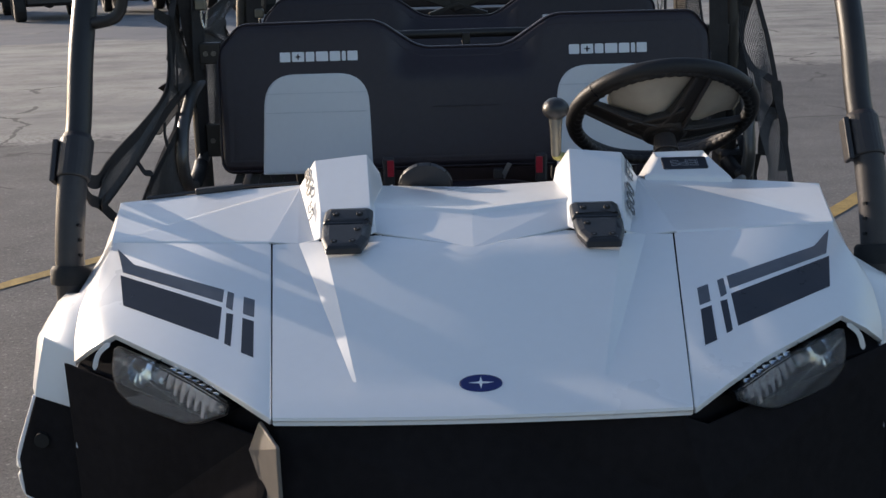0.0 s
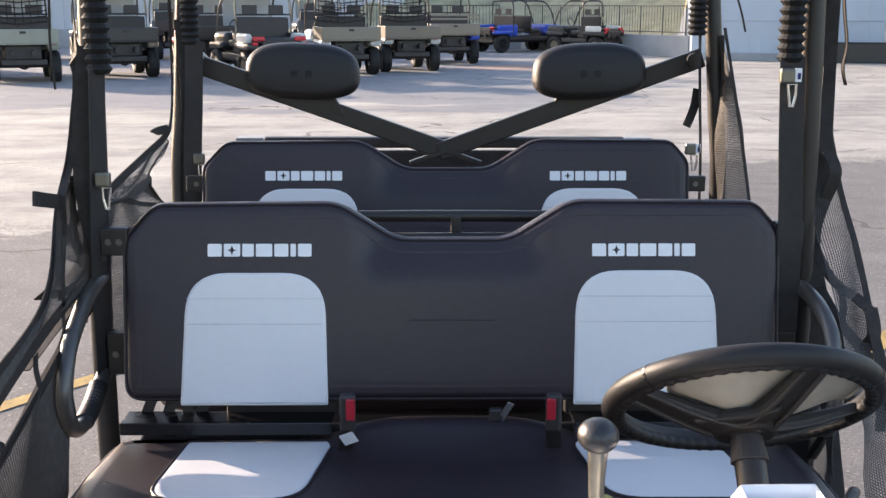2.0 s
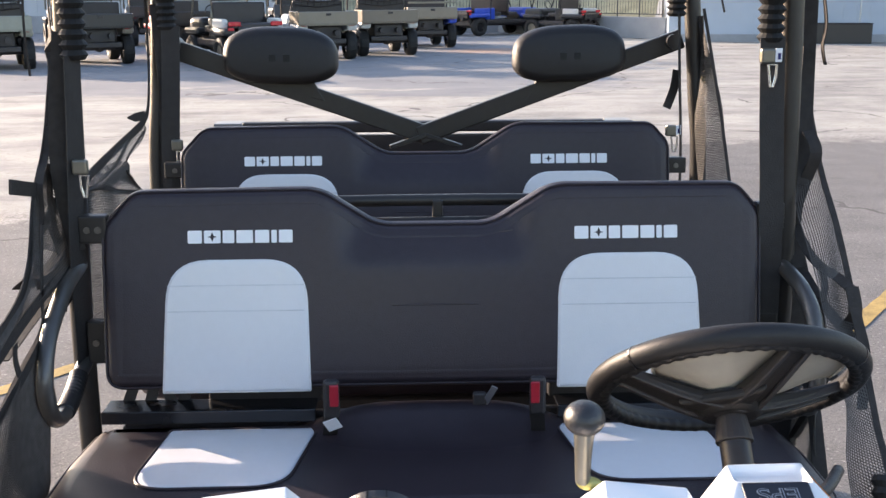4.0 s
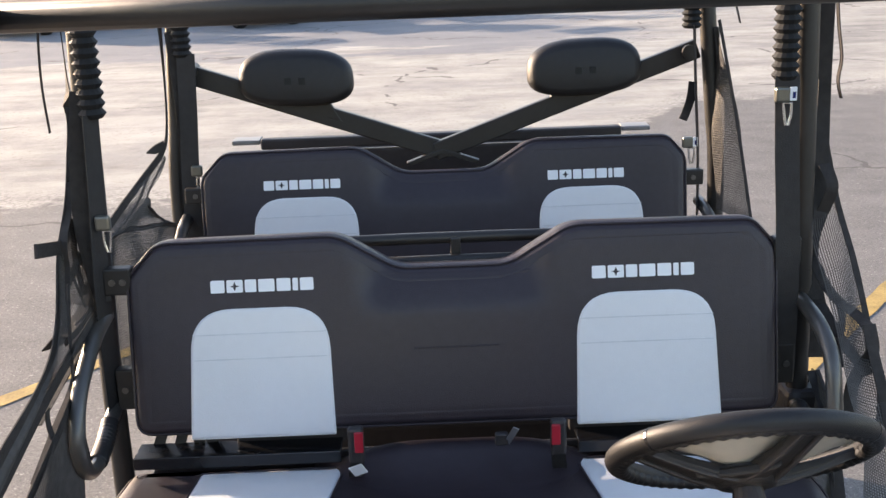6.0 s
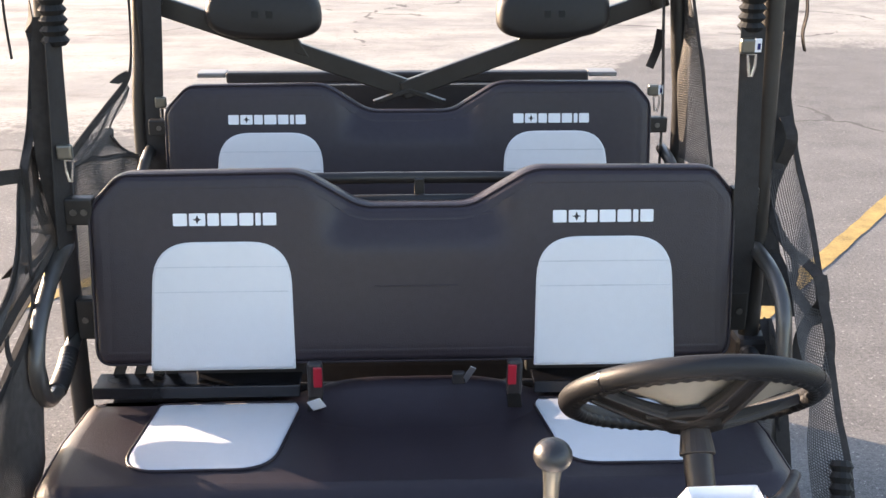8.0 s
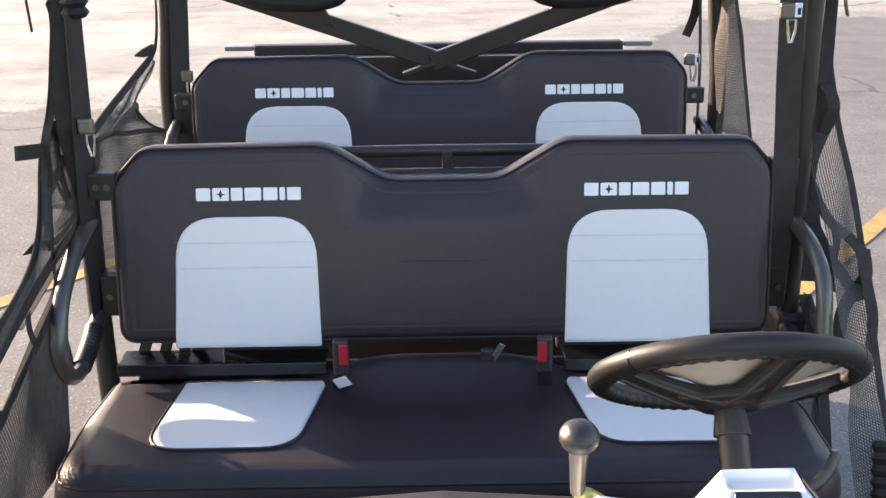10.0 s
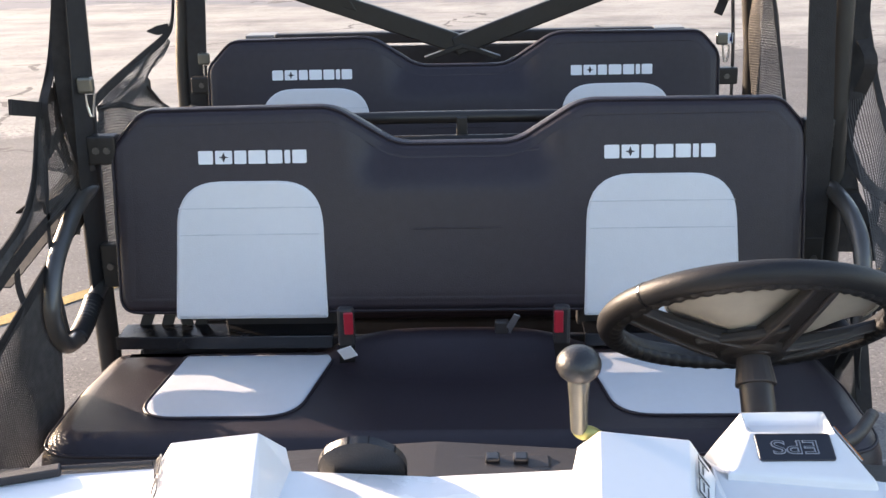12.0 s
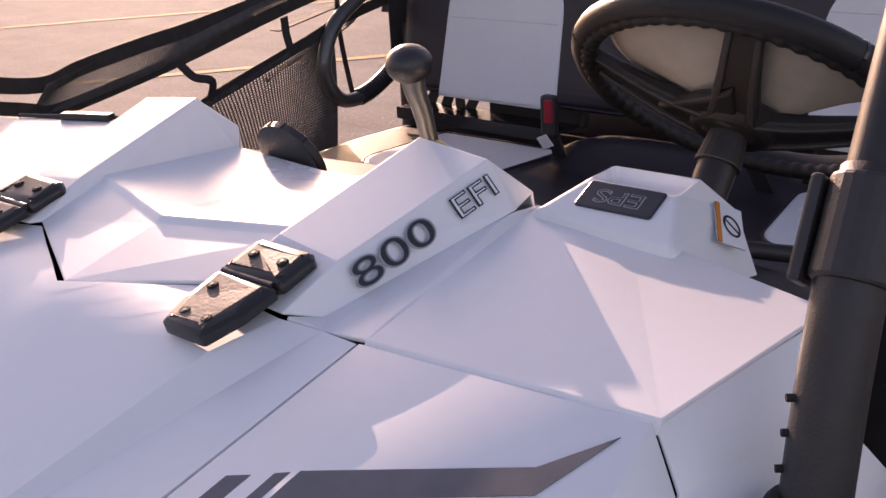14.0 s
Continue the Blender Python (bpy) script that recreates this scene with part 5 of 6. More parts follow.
# wheels
for wxp in (-0.59, 0.59):
    for wyp in (1.62, 4.32):
        tyre_o = [(0.11, 0.17), (0.125, 0.24), (0.12, 0.295), (0.085, 0.32), (-0.085, 0.32), (-0.12, 0.295), (-0.125, 0.24), (-0.11, 0.17)]
        bm = bmesh.new()
        ringv = []
        for k in range(36):
            a = 2 * math.pi * k / 36
            rr = 0.006 if k % 3 == 0 else 0.0
            ringv.append([bm.verts.new((wxp + w, wyp + (r + (rr if r > 0.29 else 0)) * math.cos(a), 0.32 + (r + (rr if r > 0.29 else 0)) * math.sin(a))) for w, r in tyre_o])
        for k in range(36):
            a, b = ringv[k], ringv[(k + 1) % 36]
            for j in range(7):
                bm.faces.new((a[j], a[j + 1], b[j + 1], b[j]))
        bmesh.ops.recalc_face_normals(bm, faces=bm.faces)
        whl = part("wheel", bm, RUBBER, veh, "knobbly black tyre on a steel rim")
        part("rim", cyl((wxp - 0.09, wyp, 0.32), (wxp + 0.09, wyp, 0.32), 0.175, 24), GLOSSY, whl, bevel=0.01)
        part("hub_cap", cyl((wxp - 0.1, wyp, 0.32), (wxp + 0.1, wyp, 0.32), 0.05, 16), ZINC, whl)
part("front_axle", sweep([(-0.55, 1.62, 0.32), (0.55, 1.62, 0.32)], 0.025, n=10), TUBE, veh)
part("rear_axle", sweep([(-0.55, 4.32, 0.32), (0.55, 4.32, 0.32)], 0.025, n=10), TUBE, veh)
part("engine_block", box(0, 4.25, 0.6, 0.7, 0.7, 0.5), BLACK, veh, bevel=0.04)
for s in (-1, 1):
    part("rocker_panel", box(s * 0.69, 2.75, 0.45, 0.06, 1.5, 0.12), BLACK, veh, bevel=0.02)
    part("rear_fender", box(s * 0.66, 4.32, 0.80, 0.14, 0.95, 0.22), WHITE, veh, WV, bevel=0.04, seg=3)


# side nets and straps
def net_panel(a, b, pitch=0.0056, width=0.0015, sag=0.0, seed=1):
    """Crossing flat strands between two polylines."""
    A, B = smooth_path(a, 8), smooth_path(b, 8)
    rnd = random.Random(seed)
    ph = rnd.uniform(0, 6)

    def along(P, t):
        f = t * (len(P) - 1)
        i = min(int(f), len(P) - 2)
        return P[i].lerp(P[i + 1], f - i)

    la = sum((A[i + 1] - A[i]).length for i in range(len(A) - 1))
    lb = max((along(A, t) - along(B, t)).length for t in (0, 0.25, 0.5, 0.75, 1))

    def at(u, v):
        p = along(A, u).lerp(along(B, u), v)
        w = 0.006 * math.sin(9 * u + ph + 4 * v) + sag * math.sin(math.pi * v) * math.sin(math.pi * u)
        return p + Vector((w, 0, 0))

    bm = bmesh.new()
    nu, nv = max(2, int(la / pitch)), max(2, int(lb / pitch))

    def strand(pts, wd):
        prev = None
        for p, q in zip(pts, wd):
            row = (bm.verts.new(p - q), bm.verts.new(p + q))
            if prev:
                bm.faces.new((prev[0], prev[1], row[1], row[0]))
            prev = row

    for i in range(nu + 1):
        u = i / nu
        k = 8
        pts = [at(u, j / k) for j in range(k + 1)]
        d = (at(min(u + 0.01, 1), 0.5) - at(max(u - 0.01, 0), 0.5)).normalized()
        d = (d + Vector((0.9, 0, 0)) * (1 if d.y > 0 else -1)).normalized() * width / 2
        strand(pts, [d] * (k + 1))
    for j in range(nv + 1):
        v = j / nv
        k = 22
        pts = [at(i / k, v) + Vector((0.0004, 0, 0)) for i in range(k + 1)]
        wd = []
        for i in range(k + 1):
            d = at(i / k, min(v + 0.02, 1)) - at(i / k, max(v - 0.02, 0))
            wd.append((d.normalized() if d.length > 1e-5 else Vector((0, 0, 1))) * width / 2)
        strand(pts, wd)
    return bm


def strap(pts, w=0.0125, t=0.0012, up=(0, 0, 1), k=6):
    return sweep(smooth_path(pts, k), t, w, square=True, up=up)


def ribbon(pts, w, k=6):
    """Webbing that turns its flat to the front of the vehicle."""
    return sweep(smooth_path(pts, k), w, 0.0012, square=True, up=(0, -0.95, 0.3))


LX = -0.722
US = [(-0.69, 1.74, 1.16), (-0.705, 1.83, 1.125), (LX, 1.93, 1.104), (LX, 2.0, 1.118), (LX, 2.12, 1.134), (LX, 2.25, 1.148), (LX, 2.45, 1.180), (-0.737, 2.59, 1.225), (-0.755, 2.70, 1.325), (-0.755, 2.785, 1.41), (-0.755, 2.84, 1.50), (-0.752, 2.875, 1.60), (-0.742, 2.85, 1.76)]
MS = [(LX + 0.01, 1.90, 1.062), (LX, 1.97, 1.060), (LX, 2.2, 1.096), (LX, 2.42, 1.141), (LX, 2.58, 1.168), (LX, 2.79, 1.19)]
LS = [(LX + 0.005, 2.08, 0.94), (LX, 2.25, 1.008), (LX, 2.49, 1.07), (LX, 2.62, 1.105), (LX, 2.78, 1.13)]
lnet = part("side_net", net_panel(US[2:10], MS, seed=3), NET, veh, "loose black mesh net with webbing straps")
part("net_strap", strap(US, 0.013), STRAP, lnet)
part("net_strap", strap(MS, 0.012), STRAP, lnet)
part("net_strap", strap(LS, 0.011), STRAP, lnet)
part("net_mesh", net_panel(LS[:3] + [(LX, 2.58, 1.095)], [(LX + 0.01, 2.06, 0.80), (LX, 2.25, 0.80), (LX, 2.42, 0.80), (LX, 2.5, 0.81), (LX, 2.57, 0.82)], width=0.0026, seed=5), NET, lnet)
part("net_strap", strap([(LX, 2.455, 1.132), (LX - 0.004, 2.46, 1.10), (LX, 2.465, 1.062)], 0.009, up=(0, 1, 0)), STRAP, lnet)
part("net_strap", strap([(LX, 2.195, 1.09), (LX + 0.006, 2.22, 1.06), (LX + 0.012, 2.255, 1.045), (LX + 0.004, 2.25, 1.01)], 0.008, up=(0, 1, 0)), STRAP, lnet)
part("net_strap", strap([(-0.69, 1.74, 1.16), (-0.70, 1.80, 1.10), (LX, 1.92, 1.06), (LX, 2.02, 1.0)], 0.011), STRAP, lnet)
part("net_edge", strap([(LX, 2.64, 1.30), (LX, 2.60, 1.12), (LX, 2.63, 0.92)], 0.006, up=(0, 1, 0)), STRAP, lnet)
# gathered mesh hanging down the post
part("net_mesh", net_panel([(-0.752, 2.88, 1.64), (-0.755, 2.85, 1.50), (-0.756, 2.79, 1.41), (-0.757, 2.71, 1.33), (-0.752, 2.66, 1.26)], [(-0.738, 2.89, 1.62), (-0.738, 2.88, 1.46), (-0.735, 2.885, 1.35), (-0.73, 2.86, 1.25), (-0.728, 2.80, 1.20)], seed=8), NET, lnet)
for pts, w, up_ in (([(-0.742, 2.90, 1.72), (-0.742, 2.895, 1.55), (-0.74, 2.882, 1.45), (-0.735, 2.885, 1.34), (-0.722, 2.90, 1.27)], 0.011, (0, 1, 0)), ([(-0.74, 2.83, 1.326), (-0.757, 2.71, 1.257), (-0.752, 2.655, 1.232)], 0.011, (0, 0, 1)), ([(-0.745, 2.866, 1.379), (-0.759, 2.757, 1.36)], 0.010, (0, 0, 1)),
                    ([(-0.757, 2.749, 1.304), (-0.75, 2.79, 1.224), (-0.74, 2.789, 1.165)], 0.005, (0, 1, 0)), ([(-0.722, 2.90, 1.27), (-0.735, 2.80, 1.197), (-0.75, 2.66, 1.18)], 0.012, (0, 0, 1)), ([(-0.70, 2.775, 1.64), (-0.722, 2.765, 1.40), (-0.70, 2.765, 1.22)], 0.016, (1, 0.3, 0))):
    part("net_strap", strap(pts, w, up=up_), STRAP, lnet)
part("strap_tip", sweep([(-0.755, 2.65, 1.193), (-0.757, 2.61, 1.194), (-0.757, 2.56, 1.20)], 0.0015, 0.011, square=True, taper=[1, 0.8, 0.1]), STRAP, lnet, "pointed loose strap end")
part("strap_stub", sweep([(-0.757, 2.60, 1.377), (-0.755, 2.735, 1.346)], 0.003, 0.0135, square=True), STRAP, lnet, "stiff black strap end")
part("loose_strap", strap([(-0.772, 2.82, 1.80), (-0.782, 2.82, 1.66), (-0.779, 2.82, 1.555)], 0.004, up=(0, 1, 0)), STRAP, lnet)
for pts, w in (([(-0.748, 2.881, 1.443), (-0.748, 2.896, 1.374), (-0.748, 2.928, 1.285), (-0.748, 2.869, 1.228), (-0.748, 2.749, 1.195), (-0.748, 2.636, 1.197)], 0.014),
               ([(-0.748, 2.874, 1.239), (-0.748, 2.796, 1.172), (-0.748, 2.681, 1.139), (-0.748, 2.563, 1.12), (-0.748, 2.45, 1.104)], 0.014),
               ([(-0.748, 2.805, 1.459), (-0.748, 2.774, 1.41), (-0.748, 2.724, 1.36), (-0.748, 2.716, 1.3), (-0.748, 2.678, 1.249), (-0.748, 2.67, 1.205), (-0.748, 2.623, 1.185)], 0.007),
               ([(-0.748, 2.793, 1.388), (-0.748, 2.777, 1.305), (-0.748, 2.803, 1.225)], 0.006),
               ([(-0.748, 2.711, 1.148), (-0.748, 2.665, 1.089), (-0.748, 2.535, 1.052), (-0.748, 2.412, 1.011)], 0.006),
               ([(-0.748, 2.953, 1.278), (-0.748, 2.875, 1.195), (-0.748, 2.799, 1.133), (-0.748, 2.773, 1.093)], 0.014)):
    part("net_strap", ribbon(pts, w), STRAP, lnet)
# rear row, same side
R1 = [(LX, 2.88, 1.322), (LX, 2.993, 1.341), (LX, 3.226, 1.365), (LX, 3.45, 1.39), (LX - 0.004, 3.54, 1.43), (LX - 0.008, 3.59, 1.55), (LX - 0.008, 3.60, 1.74)]
RM = [(LX, 2.92, 1.312), (LX + 0.004, 3.05, 1.295), (LX - 0.004, 3.178, 1.262), (LX + 0.003, 3.35, 1.225), (LX, 3.52, 1.178)]
rnet = part("side_net", net_panel(R1[1:4], [(LX, 2.958, 1.312), (LX + 0.006, 3.2, 1.322), (LX, 3.46, 1.362)], seed=9), NET, veh, "loose black mesh net behind the front post")
part("net_mesh", net_panel([(LX, 2.958, 1.314), (LX, 3.1, 1.335), (LX, 3.25, 1.318), (LX, 3.31, 1.27), (LX, 3.51, 1.185)], RM, seed=10), NET, rnet)
part("net_strap", strap(R1, 0.011), STRAP, rnet)
part("net_strap", strap(RM, 0.006), STRAP, rnet)
part("net_edge", strap([(LX, 3.46, 1.366), (LX, 3.259, 1.318), (LX, 3.308, 1.269), (LX, 3.40, 1.22), (LX, 3.521, 1.177)], 0.003), STRAP, rnet)
part("net_mesh", net_panel(RM, [(LX, 2.86, 1.0), (LX, 3.0, 0.98), (LX, 3.15, 0.95), (LX, 3.3, 0.93), (LX, 3.52, 0.92)], seed=11), NET, rnet)
part("strap_tip", sweep([(LX, 3.47, 1.405), (LX, 3.38, 1.410), (LX, 3.30, 1.418)], 0.002, 0.011, square=True, taper=[1, 1, 0.15]), STRAP, rnet, "pointed loose strap end")
part("net_strap", strap([(-0.70, 3.60, 1.68), (-0.69, 3.595, 1.45), (-0.70, 3.6, 1.2)], 0.02, up=(1, 0.3, 0)), STRAP, rnet)
# driver's side
Q = [(0.752, 2.86, 1.62), (0.765, 2.87, 1.50), (0.770, 2.84, 1.43), (0.778, 2.80, 1.35), (0.787, 2.73, 1.263), (0.789, 2.662, 1.18), (0.788, 2.596, 1.10), (0.786, 2.535, 1.03), (0.785, 2.465, 0.942), (0.788, 2.41, 0.878), (0.785, 2.34, 0.78), (0.78, 2.30, 0.70)]
P = [(0.735, 2.84, 1.60), (0.738, 2.83, 1.47), (0.739, 2.81, 1.37), (0.722, 2.77, 1.30), (0.722, 2.71, 1.237), (0.722, 2.66, 1.18), (0.722, 2.61, 1.12), (0.722, 2.55, 1.05), (0.735, 2.49, 0.975), (0.722, 2.435, 0.91), (0.72, 2.385, 0.845), (0.72, 2.33, 0.77)]
dnet = part("side_net", net_panel(P, Q, width=0.0023, seed=12), NET, veh, "loose black mesh net on the driver's side")
part("net_edge", strap(Q, 0.006, up=(1, 0, 0)), STRAP, dnet)
for pts, w in (([(0.748, 2.81, 1.435), (0.754, 2.775, 1.396), (0.744, 2.798, 1.332), (0.737, 2.812, 1.279), (0.735, 2.807, 1.231)], 0.012),
               ([(0.734, 2.816, 1.25), (0.744, 2.759, 1.204), (0.754, 2.708, 1.183), (0.767, 2.655, 1.175), (0.778, 2.61, 1.162)], 0.01),
               ([(0.754, 2.708, 1.183), (0.757, 2.687, 1.15), (0.753, 2.685, 1.095), (0.754, 2.668, 1.057)], 0.007),
               ([(0.74, 2.758, 1.157), (0.752, 2.696, 1.119), (0.767, 2.628, 1.09), (0.776, 2.588, 1.075)], 0.011),
               ([(0.778, 2.612, 1.167), (0.78, 2.591, 1.121), (0.77, 2.613, 1.08), (0.762, 2.63, 1.029), (0.759, 2.624, 0.976)], 0.013),
               ([(0.778, 2.61, 1.162), (0.781, 2.583, 1.114), (0.786, 2.551, 1.064), (0.785, 2.538, 1.016), (0.782, 2.531, 0.954)], 0.01),
               ([(0.733, 2.896, 1.417), (0.733, 2.863, 1.326), (0.733, 2.835, 1.222), (0.736, 2.784, 1.17), (0.738, 2.754, 1.113), (0.736, 2.747, 1.048)], 0.019),
               ([(0.739, 2.845, 1.423), (0.736, 2.835, 1.333), (0.733, 2.817, 1.239), (0.738, 2.773, 1.163)], 0.015),
               ([(0.742, 2.84, 1.80), (0.748, 2.85, 1.60), (0.742, 2.82, 1.42), (0.73, 2.79, 1.33)], 0.018)):
    part("net_strap", ribbon(pts, w), STRAP, dnet)
part("net_mesh", net_panel([(0.745, 2.40, 0.80), (0.75, 2.2, 0.78), (0.74, 1.98, 0.85)], [(0.745, 2.40, 0.66), (0.75, 2.2, 0.66), (0.74, 1.98, 0.7)], pitch=0.009, seed=13), NET, dnet)
part("net_mesh", net_panel([(0.742, 2.80, 1.0), (0.75, 2.72, 0.985), (0.742, 2.64, 0.96)], [(0.742, 2.80, 0.72), (0.748, 2.70, 0.72), (0.742, 2.60, 0.72)], pitch=0.0046, width=0.0026, seed=14), NET, dnet)
for pts, w in (([(0.745, 2.79, 1.0), (0.75, 2.70, 0.93), (0.745, 2.63, 0.84), (0.742, 2.58, 0.76)], 0.014), ([(0.742, 2.62, 0.98), (0.75, 2.69, 0.90), (0.745, 2.76, 0.80)], 0.012)):
    part("net_strap", ribbon(pts, w), STRAP, dnet)
rpts = [(0.772 - 0.012 * k / 12, 2.40 - 0.06 * k / 12, 0.885 - 0.11 * k / 12) for k in range(13)]
part("net_bellows", sweep(rpts, 0.022, n=12, up=(0, 1, 0), taper=[1.0 if k % 2 else 0.75 for k in range(13)]), RUBBER, dnet, "ribbed black sleeve")
part("loose_strap", strap([(0.752, 2.82, 1.80), (0.762, 2.82, 1.71), (0.772, 2.82, 1.645), (0.768, 2.82, 1.60), (0.776, 2.82, 1.565)], 0.0065, up=(0, 1, 0)), STRAP, dnet)
cnet = part("side_net", net_panel([(0.728, 3.60, 1.64), (0.735, 3.60, 1.4), (0.74, 3.58, 1.15)], [(0.735, 3.58, 1.64), (0.775, 3.52, 1.4), (0.80, 3.44, 1.15)], width=0.0026, seed=15), NET, veh, "loose black mesh net on the rear post")
part("net_edge", strap([(0.735, 3.58, 1.66), (0.775, 3.52, 1.4), (0.80, 3.44, 1.15)], 0.004, up=(1, 0, 0)), STRAP, cnet)
part("loose_strap", strap([(0.74, 3.6, 1.80), (0.77, 3.58, 1.72), (0.79, 3.58, 1.65)], 0.006, up=(0, 1, 0)), STRAP, cnet)
part("net_strap", strap([(0.672, 3.585, 1.50), (0.664, 3.58, 1.45), (0.645, 3.575, 1.40)], 0.012, up=(1, 0.2, 0)), STRAP, cnet)

VEH_AT = Matrix.Translation((0, 2.7, 0))
veh.matrix_basis = VEH_AT
for c in veh.children:
    c.matrix_parent_inverse = VEH_AT.inverted()

# hazy plastic left on the steering wheel
bm = bmesh.new()
rnd = random.Random(4)
rows = []
for i in range(61):
    f = i / 60
    a = radians(172 + 182 * f)
    edge = 0.172 - 0.12 * max(0, 1 - f / 0.36) ** 1.3 - 0.03 * max(0, (f - 0.8) / 0.2) + 0.004 * math.sin(9 * f)
    rows.append([bm.verts.new(on_wheel(0.03 + (edge - 0.03) * j / 8, a, -0.03 * (1 - j / 8) ** 1.4 + 0.006 * math.sin(math.pi * j / 8) * math.sin(11 * f + 2 * j / 8))) for j in range(9)])
rows_co = [[v.co.copy() for v in r] for r in rows]
for i in range(60):
    for j in range(8):
        bm.faces.new((rows[i][j], rows[i + 1][j], rows[i + 1][j + 1], rows[i][j + 1]))
wrap_edge = [r[8].co.copy() for r in rows]
wrap = tagged(part("plastic_wrap", bm, BAG, smooth=True, solid=0.001), "hazy grey plastic wrap draped over the steering wheel", "plastic wrap")
part("rolled_edge", sweep(wrap_edge, 0.0022, n=6, up=wn_), BAG, wrap, smooth=True)
for f in (0.42, 0.63, 0.8):
    r = rows_co[int(60 * f)]
    part("crease", sweep([r[j] + wn_ * 0.0015 for j in range(2, 9)], 0.0014, n=5, up=wn_), BAG, wrap, smooth=True)


# ---- parked vehicles further back ----
def paint(name, c, rough=0.35):
    return mat(name, c, rough, var=0.08, scale=4, fine=30)


P_WHITE, P_TAN, P_OLIVE, P_RED, P_BLUE, P_DARK = paint("white_paint", (0.55, 0.55, 0.53)), paint("tan_paint", (0.21, 0.18, 0.135)), paint("olive_paint", (0.17, 0.18, 0.13)), paint("red_paint", (0.4, 0.03, 0.04)), paint("blue_paint", (0.02, 0.07, 0.45)), paint("dark_grey_paint", (0.02, 0.021, 0.023))
TAIL = mat("tail_light_red", (0.5, 0.02, 0.03), 0.25, var=0.1)
GLASSY = mat("hazy_windscreen", (0.35, 0.38, 0.4), 0.15, var=0.05)


def parked(x, y, rz, body, bedc, label, bed=True, screen=False, rail=False, rows_=1, sc=1.08, tall=False, netted=False):
    v = thing("parked_utility_vehicle", label, "utility vehicle", (x, y, 0), rz, "parked utility vehicles")
    v.scale = (sc, sc, sc)
    L_ = 2.6 + 0.8 * (rows_ - 1)
    for wx_ in (-0.60, 0.60):
        for wy_ in (0.45, L_ - 0.45):
            prof = [(0.10, 0.16), (0.125, 0.23), (0.11, 0.3), (0.06, 0.32), (-0.06, 0.32), (-0.11, 0.3), (-0.125, 0.23), (-0.10, 0.16)]
            b = bmesh.new()
            rg = []
            for k in range(20):
                a = 2 * math.pi * k / 20
                rg.append([b.verts.new((wx_ + w, wy_ + r * math.cos(a) * (1.02 if k % 2 and r > 0.29 else 1), 0.32 + r * math.sin(a) * (1.02 if k % 2 and r > 0.29 else 1))) for w, r in prof])
            for k in range(20):
                for j in range(7):
                    b.faces.new((rg[k][j], rg[k][j + 1], rg[(k + 1) % 20][j + 1], rg[(k + 1) % 20][j]))
            bmesh.ops.recalc_face_normals(b, faces=b.faces)
            w_ = part("wheel", b, RUBBER, v)
            part("rim", cyl((wx_ - 0.085, wy_, 0.32), (wx_ + 0.085, wy_, 0.32), 0.165, 14), LEVER if tall else GLOSSY, w_, "wheel rim")
    for wy_ in (0.45, L_ - 0.45):
        part("axle", sweep([(-0.55, wy_, 0.34), (0.55, wy_, 0.34)], 0.04, n=8), BLACK, v)
    part("differential", ball((0, 0.45, 0.36), 0.12, 0.12, 0.1, u=10, v=8), BLACK, v)
    for s in (-1, 1):
        part("damper", sweep([(s * 0.35, 0.4, 0.4), (s * 0.25, 0.5, 0.75)], 0.03, n=8), ZINC, v)
        part("rear_fender", box(s * 0.58, 0.5, 0.74, 0.26, 0.85, 0.16), body, v, bevel=0.06, seg=2)
        part("front_fender", box(s * 0.58, L_ - 0.45, 0.72, 0.24, 0.8, 0.14), body, v, bevel=0.05)
        part("tail_light", box(s * 0.56, 0.06, 0.80, 0.12, 0.03, 0.06), TAIL, v, bevel=0.01)
    part("chassis", box(0, L_ / 2, 0.42, 0.9, L_ - 0.3, 0.12), BLACK, v, bevel=0.02)
    part("drivetrain", box(0, 0.62, 0.62, 0.72, 0.85, 0.36), BLACK, v, bevel=0.06)
    part("skid_plate", box(0, L_ - 0.5, 0.6, 0.7, 0.7, 0.3), BLACK, v, bevel=0.06)
    for s in (-1, 1):
        part("rear_arm", sweep([(s * 0.2, 0.45, 0.4), (s * 0.55, 0.45, 0.34)], 0.03, n=8), BLACK, v)
        part("side_sill", box(s * 0.58, L_ / 2 + 0.05, 0.5, 0.14, L_ - 1.5, 0.16), BLACK, v, bevel=0.03)
        part("side_panel", box(s * 0.585, 0.98, 0.80, 0.10, 0.42, 0.42), body, v, bevel=0.04)
        part("muffler", cyl((s * 0.2, -0.02, 0.62), (s * 0.2, 0.25, 0.62), 0.06, 12), BLACK, v)
    part("front_body", box(0, L_ - 0.4, 0.80, 1.15, 0.75, 0.4), body, v, bevel=0.1, seg=3)
    for r in range(rows_):
        yy = 1.05 + 0.8 * r
        part("seat", box(0, yy + 0.25, 0.78, 1.2, 0.45, 0.14), BLACK, v, bevel=0.04)
        part("seat_back", box(0, yy, 1.08, 1.2, 0.10, 0.5), BLACK, v, bevel=0.04)
